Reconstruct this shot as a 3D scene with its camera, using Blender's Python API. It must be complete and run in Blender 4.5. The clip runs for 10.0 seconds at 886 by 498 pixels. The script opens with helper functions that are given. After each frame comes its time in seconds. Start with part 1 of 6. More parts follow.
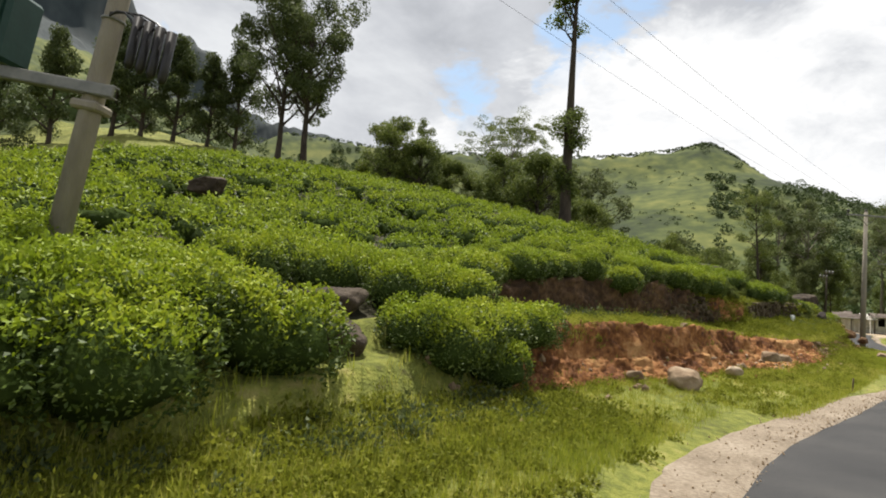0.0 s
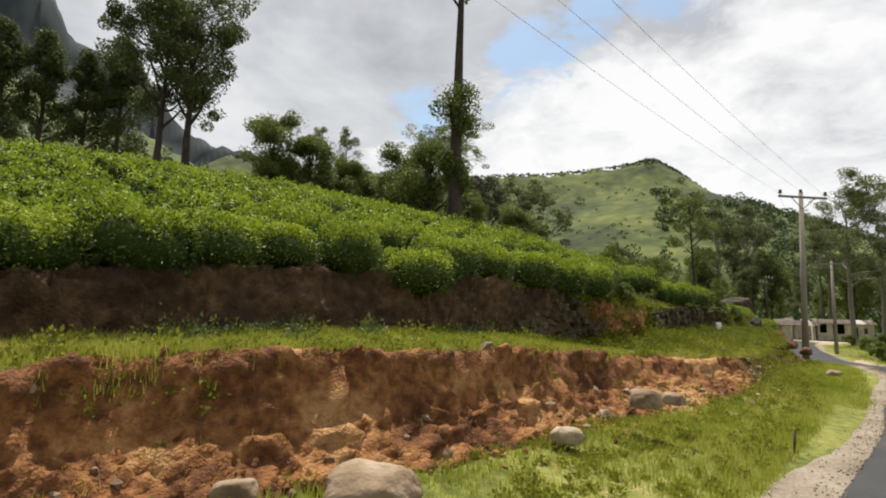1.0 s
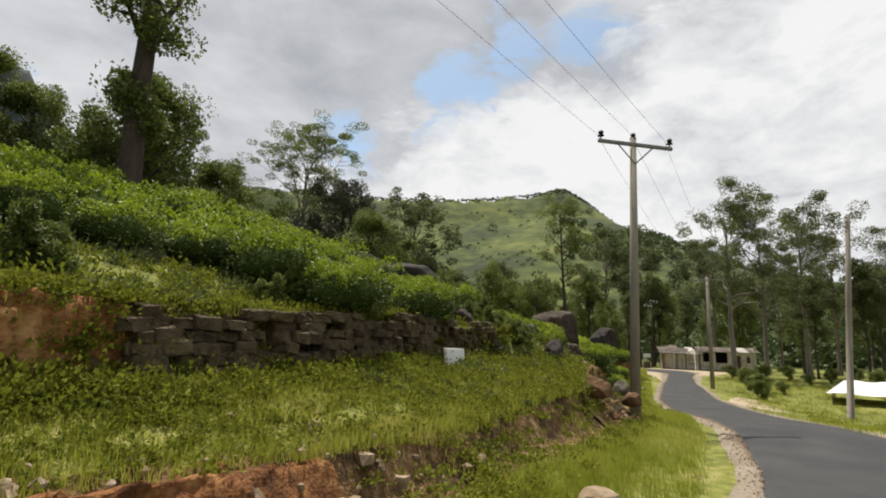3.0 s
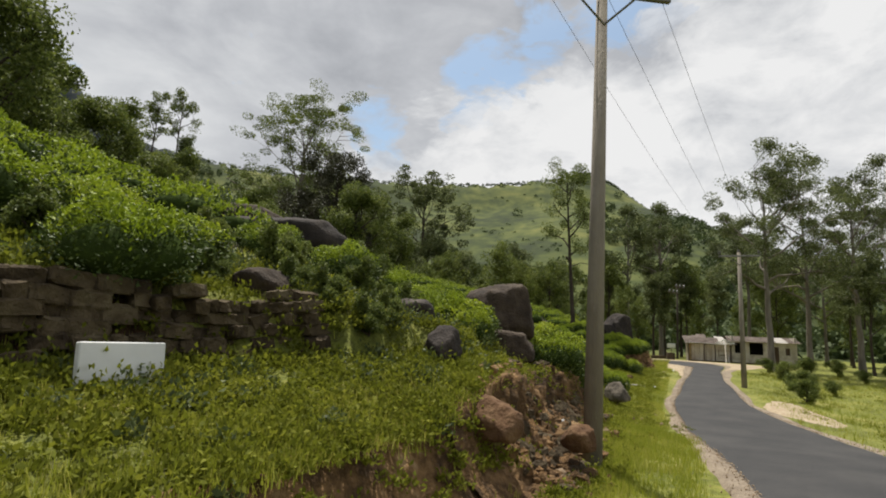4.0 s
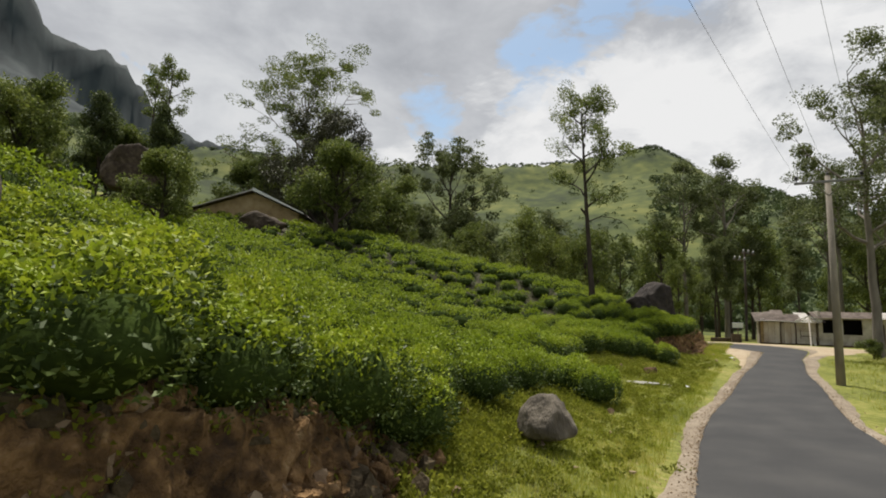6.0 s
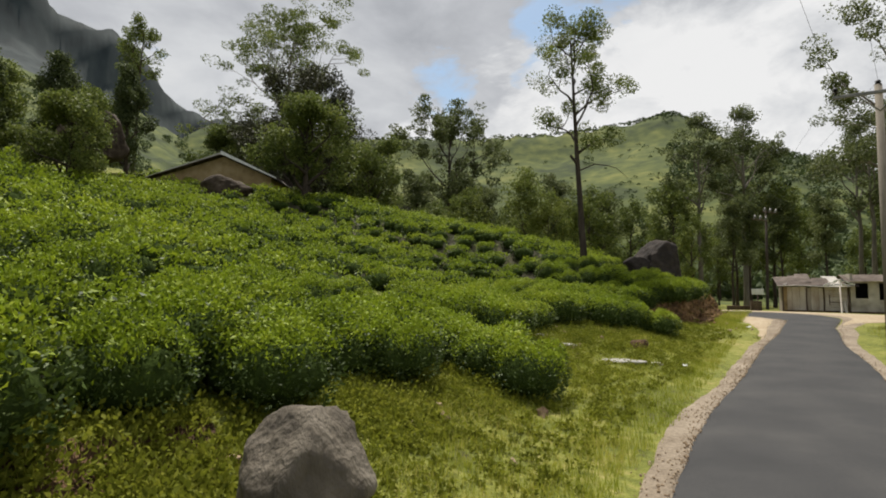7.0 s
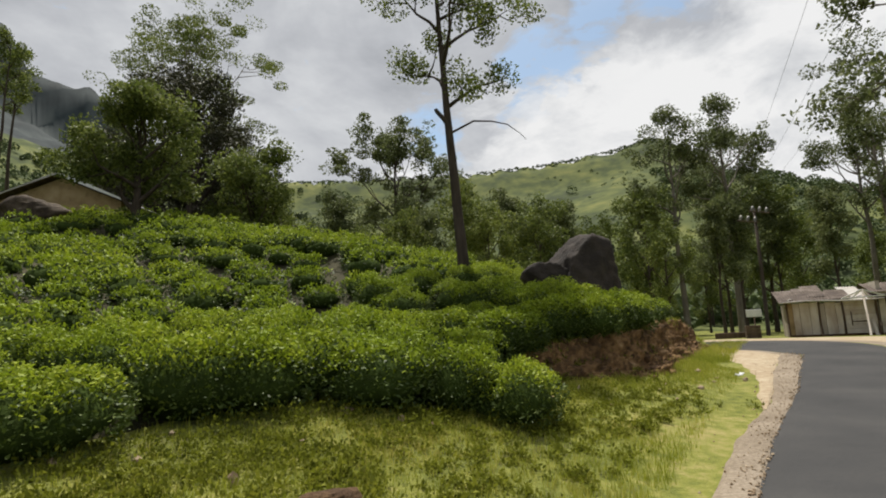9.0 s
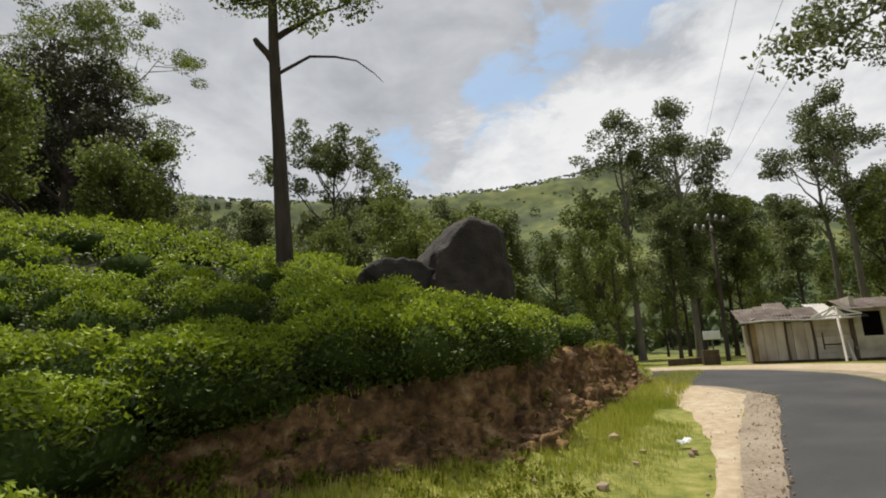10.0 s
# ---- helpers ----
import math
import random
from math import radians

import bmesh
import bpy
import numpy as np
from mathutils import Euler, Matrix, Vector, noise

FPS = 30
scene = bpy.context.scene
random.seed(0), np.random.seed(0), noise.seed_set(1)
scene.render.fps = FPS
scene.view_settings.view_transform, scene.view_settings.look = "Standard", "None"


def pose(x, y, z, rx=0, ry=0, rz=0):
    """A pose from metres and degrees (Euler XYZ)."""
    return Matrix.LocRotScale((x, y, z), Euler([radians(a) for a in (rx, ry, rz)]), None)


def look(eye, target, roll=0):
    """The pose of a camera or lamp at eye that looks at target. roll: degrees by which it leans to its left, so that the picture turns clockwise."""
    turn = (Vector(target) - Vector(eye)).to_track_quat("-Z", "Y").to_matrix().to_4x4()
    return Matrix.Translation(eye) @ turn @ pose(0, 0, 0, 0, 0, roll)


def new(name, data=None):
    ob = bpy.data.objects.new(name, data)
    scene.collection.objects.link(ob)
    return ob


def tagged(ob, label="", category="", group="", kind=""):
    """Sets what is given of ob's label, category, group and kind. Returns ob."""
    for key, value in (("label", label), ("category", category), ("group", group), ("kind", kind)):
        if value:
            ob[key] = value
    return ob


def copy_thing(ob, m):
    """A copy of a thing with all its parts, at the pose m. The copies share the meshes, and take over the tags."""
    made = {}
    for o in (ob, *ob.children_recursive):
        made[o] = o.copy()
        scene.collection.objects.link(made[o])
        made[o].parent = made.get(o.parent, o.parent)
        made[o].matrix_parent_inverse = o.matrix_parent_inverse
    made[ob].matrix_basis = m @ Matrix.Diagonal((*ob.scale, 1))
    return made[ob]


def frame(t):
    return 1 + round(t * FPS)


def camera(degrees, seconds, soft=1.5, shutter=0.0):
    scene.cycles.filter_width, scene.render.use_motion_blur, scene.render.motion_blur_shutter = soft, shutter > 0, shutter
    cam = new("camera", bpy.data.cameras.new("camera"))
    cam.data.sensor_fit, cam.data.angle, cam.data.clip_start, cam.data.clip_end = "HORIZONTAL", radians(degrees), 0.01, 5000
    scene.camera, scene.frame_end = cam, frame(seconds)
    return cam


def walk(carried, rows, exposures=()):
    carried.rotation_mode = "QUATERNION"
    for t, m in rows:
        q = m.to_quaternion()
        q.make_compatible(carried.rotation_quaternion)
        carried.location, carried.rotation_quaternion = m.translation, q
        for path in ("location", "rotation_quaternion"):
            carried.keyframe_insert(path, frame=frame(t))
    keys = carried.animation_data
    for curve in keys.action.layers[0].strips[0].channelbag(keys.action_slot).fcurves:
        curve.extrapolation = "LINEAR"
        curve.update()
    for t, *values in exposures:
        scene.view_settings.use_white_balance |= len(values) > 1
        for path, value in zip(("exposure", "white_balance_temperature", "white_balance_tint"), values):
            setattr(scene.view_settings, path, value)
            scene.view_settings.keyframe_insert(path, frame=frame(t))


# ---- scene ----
cam = camera(79.0, 10.0, 1.9)
EXPOSURES = [(0.0, 0.42), (1.0, 0.3), (2.5, 0.22), (4.5, 0.07), (10.0, 0.12)]
PATH = [
    (0, (2.443, -2.134, 1.865), (2.371, -0.143, 2.04), 4.2),
    (0.5, (5.127, 1.725, 1.899), (5.091, 3.716, 2.082), 3.3),
    (1, (7.827, 5.249, 1.903), (7.903, 7.23, 2.168), 2.0),
    (1.5, (10.309, 8.011, 1.82), (10.501, 9.982, 2.101), 1.4),
    (2, (12.491, 10.351, 1.824), (12.747, 12.312, 2.122), 0.5),
    (2.5, (15.052, 13.118, 2.147), (15.374, 15.056, 2.523), 0.5),
    (3, (17.6, 15.792, 2.159), (17.954, 17.724, 2.532), 2.2),
    (4.3, (23.24, 23.076, 2.441), (23.442, 25.042, 2.744), 2.7),
    (4.5, (23.958, 24.058, 2.437), (24.124, 26.03, 2.73), 2.7),
    (5, (25.707, 26.422, 2.47), (25.825, 28.398, 2.753), 2.3),
    (5.5, (27.441, 28.731, 2.412), (27.508, 30.706, 2.723), 1.6),
    (6.8, (31.124, 34.847, 1.932), (31.103, 36.841, 2.097), 1.5),
    (7, (31.716, 35.83, 1.91), (31.687, 37.822, 2.081), 0.8),
    (7.5, (33.18, 38.381, 1.887), (33.119, 40.367, 2.121), 0.9),
    (8, (34.806, 41.277, 1.91), (34.717, 43.256, 2.183), 0.8),
    (8.5, (36.474, 44.165, 1.83), (36.406, 46.139, 2.142), 0.2),
    (9, (38.25, 47.107, 1.885), (38.242, 49.081, 2.207), -2.4),
    (9.5, (40.166, 50.209, 2.041), (40.229, 52.173, 2.413), -2.8),
    (10, (41.615, 52.88, 2.004), (41.73, 54.837, 2.403), -2.8),
]
walk(cam, [(t, look(eye, target, roll)) for t, eye, target, roll in PATH], EXPOSURES)

# ---- world, sun and exposure ----
SUN_EL, SUN_AZ = radians(68), radians(-12)      # azimuth clockwise from +y
world = bpy.data.worlds.new("sky")
scene.world = world
world.use_nodes = True


GAPS = ((0.15, 0.872, 0.465, 0.075), (0.385, 0.77, 0.51, 0.07), (-0.005, 0.935, 0.36, 0.05), (0.27, 0.82, 0.505, 0.04), (-0.6, -0.5, 0.6, 0.3), (0.7, -0.6, 0.4, 0.25))


def sky_nodes():
    """A hazy tropical sky: bright heaped cloud with grey undersides and a few blue gaps."""
    nt = world.node_tree
    nt.nodes.clear()
    add, link = nt.nodes.new, nt.links.new

    def maths(op, a, b=None, c=None):
        n = add("ShaderNodeMath"); n.operation = op
        for k, v in enumerate((a, b, c)):
            if v is None:
                continue
            if isinstance(v, (int, float)):
                n.inputs[k].default_value = v
            else:
                link(v, n.inputs[k])
        return n.outputs[0]

    def cloud(scale, detail, rough, shift, distort=0.0):
        mp = add("ShaderNodeMapping")
        mp.inputs["Location"].default_value, mp.inputs["Scale"].default_value = shift, (1, 1, 1.9)
        link(tc.outputs["Generated"], mp.inputs[0])
        n = add("ShaderNodeTexNoise")
        n.inputs["Scale"].default_value, n.inputs["Detail"].default_value = scale, detail
        n.inputs["Roughness"].default_value, n.inputs["Distortion"].default_value = rough, distort
        link(mp.outputs[0], n.inputs["Vector"])
        return n.outputs["Fac"]

    def ramp(fac, stops):
        r = add("ShaderNodeValToRGB")
        els = r.color_ramp.elements
        while len(els) < len(stops):
            els.new(0.5)
        for e, (pos, col) in zip(els, stops):
            e.position, e.color = pos, (*col, 1)
        link(fac, r.inputs[0])
        return r.outputs[0]

    out, bg = add("ShaderNodeOutputWorld"), add("ShaderNodeBackground")
    sky = add("ShaderNodeTexSky")
    sky.sky_type, sky.sun_disc = "NISHITA", False
    sky.sun_elevation, sky.sun_rotation = SUN_EL, SUN_AZ
    sky.air_density, sky.dust_density = 1.0, 2.0
    tc = add("ShaderNodeTexCoord")
    # blue gaps between the heaps
    gap = None
    for x, y, z, r in GAPS:
        d = add("ShaderNodeVectorMath"); d.operation = "DISTANCE"
        d.inputs[1].default_value = Vector((x, y, z)).normalized()
        link(tc.outputs["Generated"], d.inputs[0])
        near = maths("SUBTRACT", 1.0, maths("DIVIDE", d.outputs["Value"], r * 2.0))
        near = maths("MAXIMUM", near, 0.0)
        gap = near if gap is None else maths("MAXIMUM", gap, near)
    puff = cloud(6.0, 12, 0.6, (2.0, 0.3, 0.0), 0.3)
    open_sky = maths("ADD", gap, maths("MULTIPLY_ADD", puff, 2.7, -1.68))
    cover = ramp(open_sky, [(0.12, (1, 1, 1)), (0.25, (0.55, 0.55, 0.55)), (0.42, (0.12, 0.12, 0.12))])
    # a front of white heaped cloud low on one side, grey layered cloud above it and on the other
    side = add("ShaderNodeVectorMath"); side.operation = "DOT_PRODUCT"
    side.inputs[1].default_value = (0.486, 0.296, -0.822)
    link(tc.outputs["Generated"], side.inputs[0])
    heap = cloud(5.0, 12, 0.62, (5.0, 1.0, 3.0), 0.5)
    front = maths("ADD", side.outputs["Value"], maths("MULTIPLY_ADD", heap, 0.34, -0.17))
    white = ramp(maths("MULTIPLY_ADD", front, 2.5, 0.5), [(0.47, (0, 0, 0)), (0.53, (0.8, 0.8, 0.8)), (0.7, (1, 1, 1))])
    belly = cloud(2.4, 9, 0.55, (1.0, 8.0, 3.0), 0.4)
    small = cloud(7.0, 10, 0.6, (4.0, 2.0, 7.0), 0.3)
    grey = ramp(maths("MULTIPLY_ADD", small, 0.35, maths("MULTIPLY", belly, 0.72)), [(0.36, (3.9, 4.05, 4.35)), (0.5, (5.2, 5.35, 5.65)), (0.62, (6.6, 6.75, 6.95)), (0.75, (7.8, 7.85, 7.9))])
    bright = ramp(maths("MULTIPLY_ADD", small, 0.5, maths("MULTIPLY", belly, 0.5)), [(0.40, (4.7, 4.85, 5.15)), (0.485, (7.0, 7.1, 7.25)), (0.57, (8.6, 8.6, 8.6))])
    shades = add("ShaderNodeMix"); shades.data_type = "RGBA"
    link(white, shades.inputs["Factor"]); link(grey, shades.inputs["A"]); link(bright, shades.inputs["B"])
    light = shades.outputs["Result"]
    # the blue only opens above the front
    cover = maths("MAXIMUM", cover, white)
    both = add("ShaderNodeMix"); both.data_type = "RGBA"
    link(cover, both.inputs["Factor"])
    blue = add("ShaderNodeMix"); blue.data_type, blue.blend_type = "RGBA", "MULTIPLY"
    blue.inputs["Factor"].default_value, blue.inputs["B"].default_value = 1.0, (1.35, 1.5, 1.45, 1)
    link(sky.outputs[0], blue.inputs["A"])
    link(blue.outputs["Result"], both.inputs["A"]); link(light, both.inputs["B"])
    link(both.outputs["Result"], bg.inputs[0])
    bg.inputs[1].default_value = 0.093
    link(bg.outputs[0], out.inputs[0])


sky_nodes()
sun = new("sun", bpy.data.lights.new("sun", "SUN"))
sun.data.energy, sun.data.angle, sun.data.color = 5.0, radians(1.0), (1.0, 0.95, 0.86)
sun.matrix_world = look((0, 0, 60), (-math.sin(SUN_AZ) * math.cos(SUN_EL), -math.cos(SUN_AZ) * math.cos(SUN_EL), 60 - math.sin(SUN_EL)))
scene.view_settings.exposure = 0.0


# ---- materials ----
def material(name, ramp, scale=4.0, rough=0.85, bump=0.3, bump_scale=None, metal=0.0, coarse=0.35, coarse_scale=None,
             island=0.0, each=0.0, through_light=0.0, stretch=(1, 1, 1), spec=0.3):
    """Noise at two scales over a ramp of colours; island, each: brightness that varies from piece to piece."""
    m = bpy.data.materials.new(name)
    m.use_nodes = True
    nt = m.node_tree
    add, link = nt.nodes.new, nt.links.new
    bsdf = nt.nodes["Principled BSDF"]
    bsdf.inputs["Roughness"].default_value, bsdf.inputs["Metallic"].default_value = rough, metal
    bsdf.inputs["Specular IOR Level"].default_value = spec
    tc, mp = add("ShaderNodeTexCoord"), add("ShaderNodeMapping")
    mp.inputs["Scale"].default_value = stretch
    geo = add("ShaderNodeNewGeometry")
    link(geo.outputs["Position"], mp.inputs[0])
    fine, wide = add("ShaderNodeTexNoise"), add("ShaderNodeTexNoise")
    fine.inputs["Scale"].default_value, fine.inputs["Detail"].default_value = scale, 8
    wide.inputs["Scale"].default_value, wide.inputs["Detail"].default_value = coarse_scale or scale * 0.12, 4
    for n in (fine, wide):
        link(mp.outputs[0], n.inputs["Vector"])
    mix = add("ShaderNodeMix")
    mix.inputs["Factor"].default_value = coarse
    link(fine.outputs["Fac"], mix.inputs["A"]); link(wide.outputs["Fac"], mix.inputs["B"])
    value = mix.outputs["Result"]
    for strength, socket in ((island, geo.outputs["Random Per Island"]), (each, None)):
        if strength:
            if socket is None:
                info = add("ShaderNodeObjectInfo")
                socket = info.outputs["Random"]
            ma = add("ShaderNodeMath"); ma.operation = "MULTIPLY_ADD"
            ma.inputs[1].default_value = strength
            sub = add("ShaderNodeMath"); sub.operation = "SUBTRACT"; sub.inputs[1].default_value = 0.5
            link(socket, sub.inputs[0]); link(sub.outputs[0], ma.inputs[0]); link(value, ma.inputs[2])
            value = ma.outputs[0]
    cr = add("ShaderNodeValToRGB")
    els = cr.color_ramp.elements
    while len(els) < len(ramp):
        els.new(0.5)
    for e, (p, c) in zip(els, ramp):
        e.position, e.color = p, (*c, 1)
    link(value, cr.inputs[0])
    link(cr.outputs[0], bsdf.inputs["Base Color"])
    if bump:
        b = add("ShaderNodeBump")
        b.inputs["Strength"].default_value, b.inputs["Distance"].default_value = bump, 0.05
        bn = add("ShaderNodeTexNoise")
        bn.inputs["Scale"].default_value, bn.inputs["Detail"].default_value = bump_scale or scale * 3, 6
        link(mp.outputs[0], bn.inputs["Vector"])
        link(bn.outputs["Fac"], b.inputs["Height"]); link(b.outputs[0], bsdf.inputs["Normal"])
    if through_light:
        tr, ms = add("ShaderNodeBsdfTranslucent"), add("ShaderNodeMixShader")
        link(cr.outputs[0], tr.inputs[0])
        ms.inputs[0].default_value = through_light
        link(bsdf.outputs[0], ms.inputs[1]); link(tr.outputs[0], ms.inputs[2])
        link(ms.outputs[0], nt.nodes["Material Output"].inputs[0])
    return m


M_ASPHALT = material("asphalt", [(0.3, (0.03, 0.03, 0.031)), (0.5, (0.045, 0.044, 0.044)), (0.7, (0.068, 0.065, 0.062))], 30, 0.85, 0.3, 160, coarse_scale=0.7, coarse=0.65)
M_GRAVEL = material("gravel", [(0.3, (0.13, 0.10, 0.07)), (0.5, (0.25, 0.20, 0.145)), (0.7, (0.38, 0.32, 0.25))], 22, 0.95, 0.5, 70, coarse_scale=1.1, coarse=0.45)
M_BROWNROCK = material("brown_rock", [(0.3, (0.045, 0.022, 0.011)), (0.5, (0.12, 0.062, 0.028)), (0.72, (0.25, 0.155, 0.08))], 4, 0.9, 0.9, 18, coarse_scale=0.9)
M_DUST = material("sandy_soil", [(0.3, (0.27, 0.195, 0.12)), (0.5, (0.38, 0.30, 0.20)), (0.7, (0.48, 0.41, 0.30))], 6, 0.95, 0.5, 30)
M_GRASS = material("grassland", [(0.32, (0.07, 0.066, 0.018)), (0.45, (0.135, 0.152, 0.026)), (0.55, (0.21, 0.215, 0.042)), (0.68, (0.32, 0.275, 0.10))], 5.0, 0.95, 1.0, 24, coarse_scale=0.35, coarse=0.45)
M_BLADE = material("grass_blades", [(0.2, (0.17, 0.21, 0.018)), (0.5, (0.32, 0.35, 0.035)), (0.8, (0.50, 0.44, 0.12))], 0.6, 0.7, 0, coarse=0.5, coarse_scale=0.3, island=0.35, through_light=0.35)
# broad dark patches put overhang shade, along with moist soil, into the red
M_EARTH = material("red_earth", [(0.36, (0.055, 0.02, 0.009)), (0.46, (0.14, 0.055, 0.019)), (0.54, (0.29, 0.125, 0.042)), (0.64, (0.48, 0.27, 0.11))], 7.0, 0.95, 1.0, 30, coarse_scale=0.7, coarse=0.62)
# brown soil, darkened to put the upper terrace's shade into the colour
M_DARKEARTH_SHADE = material("dark_earth_and_shade", [(0.34, (0.03, 0.018, 0.010)), (0.5, (0.075, 0.042, 0.021)), (0.62, (0.145, 0.085, 0.042)), (0.74, (0.23, 0.155, 0.09))], 6.0, 0.95, 1.0, 24, coarse_scale=0.8, coarse=0.5)
M_RUBBLE = material("stony_brown_earth", [(0.34, (0.04, 0.024, 0.013)), (0.46, (0.11, 0.062, 0.026)), (0.56, (0.24, 0.14, 0.06)), (0.68, (0.42, 0.29, 0.16))], 7.0, 0.95, 1.0, 26, coarse_scale=1.0, coarse=0.5)
M_HILL = material("hill_pasture", [(0.38, (0.024, 0.036, 0.011)), (0.47, (0.05, 0.068, 0.016)), (0.55, (0.09, 0.107, 0.025)), (0.64, (0.145, 0.152, 0.038))], 0.12, 0.95, 0.6, 0.8, coarse_scale=0.018, coarse=0.6)
M_CLIFF = material("grey_cliff", [(0.35, (0.018, 0.025, 0.027)), (0.5, (0.03, 0.04, 0.042)), (0.65, (0.05, 0.062, 0.06))], 0.08, 0.95, 0.6, 0.5, coarse_scale=0.02, coarse=0.5, stretch=(1, 1, 0.4))
M_FARLEAF = material("far_woods_leaves", [(0.15, (0.045, 0.065, 0.025)), (0.5, (0.075, 0.105, 0.035)), (0.85, (0.13, 0.165, 0.06))], 0.05, 0.7, 0, island=0.35, coarse=0.4, through_light=0.2)
M_WALLSTONE = material("dark_wall_stone", [(0.3, (0.038, 0.026, 0.014)), (0.52, (0.09, 0.066, 0.036)), (0.78, (0.16, 0.13, 0.075))], 6, 0.95, 0.9, 22, each=0.2)
M_LITTER = material("tea_field_soil", [(0.3, (0.022, 0.02, 0.009)), (0.6, (0.05, 0.045, 0.018)), (0.8, (0.09, 0.07, 0.03))], 3, 0.95, 0.8, 10)
M_ROCK = material("weathered_rock", [(0.32, (0.02, 0.014, 0.010)), (0.47, (0.052, 0.037, 0.025)), (0.6, (0.092, 0.069, 0.048)), (0.74, (0.23, 0.195, 0.15))], 3.2, 0.9, 0.8, 20, coarse_scale=0.9, coarse=0.5)
M_DARKROCK = material("lichen_dark_rock", [(0.32, (0.012, 0.010, 0.009)), (0.5, (0.034, 0.027, 0.023)), (0.63, (0.06, 0.047, 0.039)), (0.76, (0.17, 0.145, 0.12))], 2.6, 0.9, 0.7, 18, coarse_scale=0.8, coarse=0.5)
M_GREYROCK = material("grey_streaked_rock", [(0.3, (0.05, 0.042, 0.032)), (0.48, (0.12, 0.10, 0.075)), (0.62, (0.21, 0.18, 0.14)), (0.75, (0.36, 0.32, 0.26))], 5, 0.9, 0.8, 24, coarse_scale=1.4, coarse=0.4, stretch=(1, 1, 0.45))
M_SLAB = material("pale_grey_slab", [(0.3, (0.20, 0.18, 0.15)), (0.5, (0.33, 0.31, 0.27)), (0.7, (0.48, 0.46, 0.41))], 6, 0.85, 0.5, 30, coarse_scale=1.5)
M_PALEROCK = material("pale_rock", [(0.3, (0.13, 0.08, 0.045)), (0.48, (0.28, 0.20, 0.125)), (0.7, (0.46, 0.37, 0.26))], 3, 0.9, 0.7, 12, each=0.15)
# bright for young growth and for the light painted on the bush tops
M_FLUSH = material("young_toplit_tea_shoots", [(0.2, (0.15, 0.215, 0.012)), (0.5, (0.255, 0.335, 0.02)), (0.8, (0.41, 0.45, 0.04))], 0.8, 0.6, 0, island=0.3, each=0.1, coarse=0.5, coarse_scale=0.15, through_light=0.35, spec=0.3)
# older leaves, darkened further to put the shade of the sides into colour
M_TEA = material("mature_shaded_tea_leaves", [(0.15, (0.028, 0.046, 0.010)), (0.5, (0.064, 0.10, 0.016)), (0.85, (0.14, 0.18, 0.028))], 0.8, 0.58, 0, island=0.4, each=0.12, coarse=0.5, coarse_scale=0.15, through_light=0.2, spec=0.3)
# dark twig green that also stands in for shade deep inside the bush
M_TEACORE = material("tea_twigs_and_shade", [(0.3, (0.02, 0.03, 0.008)), (0.7, (0.05, 0.075, 0.016))], 9, 1.0, 0.4, spec=0.05)
M_BARK = material("bark", [(0.3, (0.025, 0.019, 0.014)), (0.7, (0.085, 0.065, 0.05))], 5, 0.95, 0.8, 20, stretch=(1, 1, 0.25))
M_PALEBARK = material("pale_bark", [(0.3, (0.10, 0.085, 0.07)), (0.7, (0.24, 0.21, 0.175))], 4, 0.9, 0.5, 18, stretch=(1, 1, 0.25))
M_LEAF = material("tree_leaves", [(0.15, (0.05, 0.07, 0.015)), (0.5, (0.12, 0.155, 0.032)), (0.85, (0.25, 0.28, 0.06))], 0.5, 0.62, 0, island=0.45, coarse=0.4, through_light=0.38, each=0.15)
M_WEED = material("weed_leaves", [(0.15, (0.085, 0.10, 0.011)), (0.5, (0.175, 0.195, 0.02)), (0.85, (0.31, 0.31, 0.042))], 0.5, 0.75, 0, island=0.4, coarse=0.4, through_light=0.4, each=0.15, spec=0.15)
M_DARKLEAF = material("dark_leaves", [(0.15, (0.042, 0.056, 0.019)), (0.5, (0.08, 0.105, 0.033)), (0.85, (0.16, 0.185, 0.065))], 0.5, 0.65, 0, island=0.45, coarse=0.4, through_light=0.32)
M_BROWNLEAF = material("brownish_leaves", [(0.15, (0.024, 0.026, 0.012)), (0.5, (0.05, 0.052, 0.022)), (0.85, (0.09, 0.088, 0.038))], 0.5, 0.6, 0, island=0.4, coarse=0.4, through_light=0.15)
M_EUCLEAF = material("gum_leaves", [(0.15, (0.05, 0.066, 0.023)), (0.5, (0.11, 0.133, 0.045)), (0.85, (0.22, 0.245, 0.09))], 0.5, 0.62, 0, island=0.45, coarse=0.4, through_light=0.38)
M_CONCRETE = material("pole_concrete", [(0.3, (0.17, 0.145, 0.115)), (0.7, (0.30, 0.265, 0.215))], 5, 0.9, 0.4, 40, stretch=(1, 1, 0.3))
M_STEEL = material("galvanised_steel", [(0.3, (0.13, 0.13, 0.125)), (0.7, (0.26, 0.25, 0.23))], 8, 0.55, 0.1, metal=0.5)
M_BLACK = material("dark_insulator", [(0.3, (0.012, 0.011, 0.011)), (0.7, (0.03, 0.027, 0.026))], 8, 0.35, 0.05)
M_GREENPAINT = material("green_enamel", [(0.3, (0.012, 0.035, 0.03)), (0.7, (0.022, 0.06, 0.05))], 5, 0.4, 0.05)
M_PLASTER = material("stained_whitewash", [(0.25, (0.20, 0.165, 0.13)), (0.5, (0.48, 0.43, 0.36)), (0.75, (0.66, 0.62, 0.55))], 1.6, 0.9, 0.3, 25, coarse_scale=0.5)
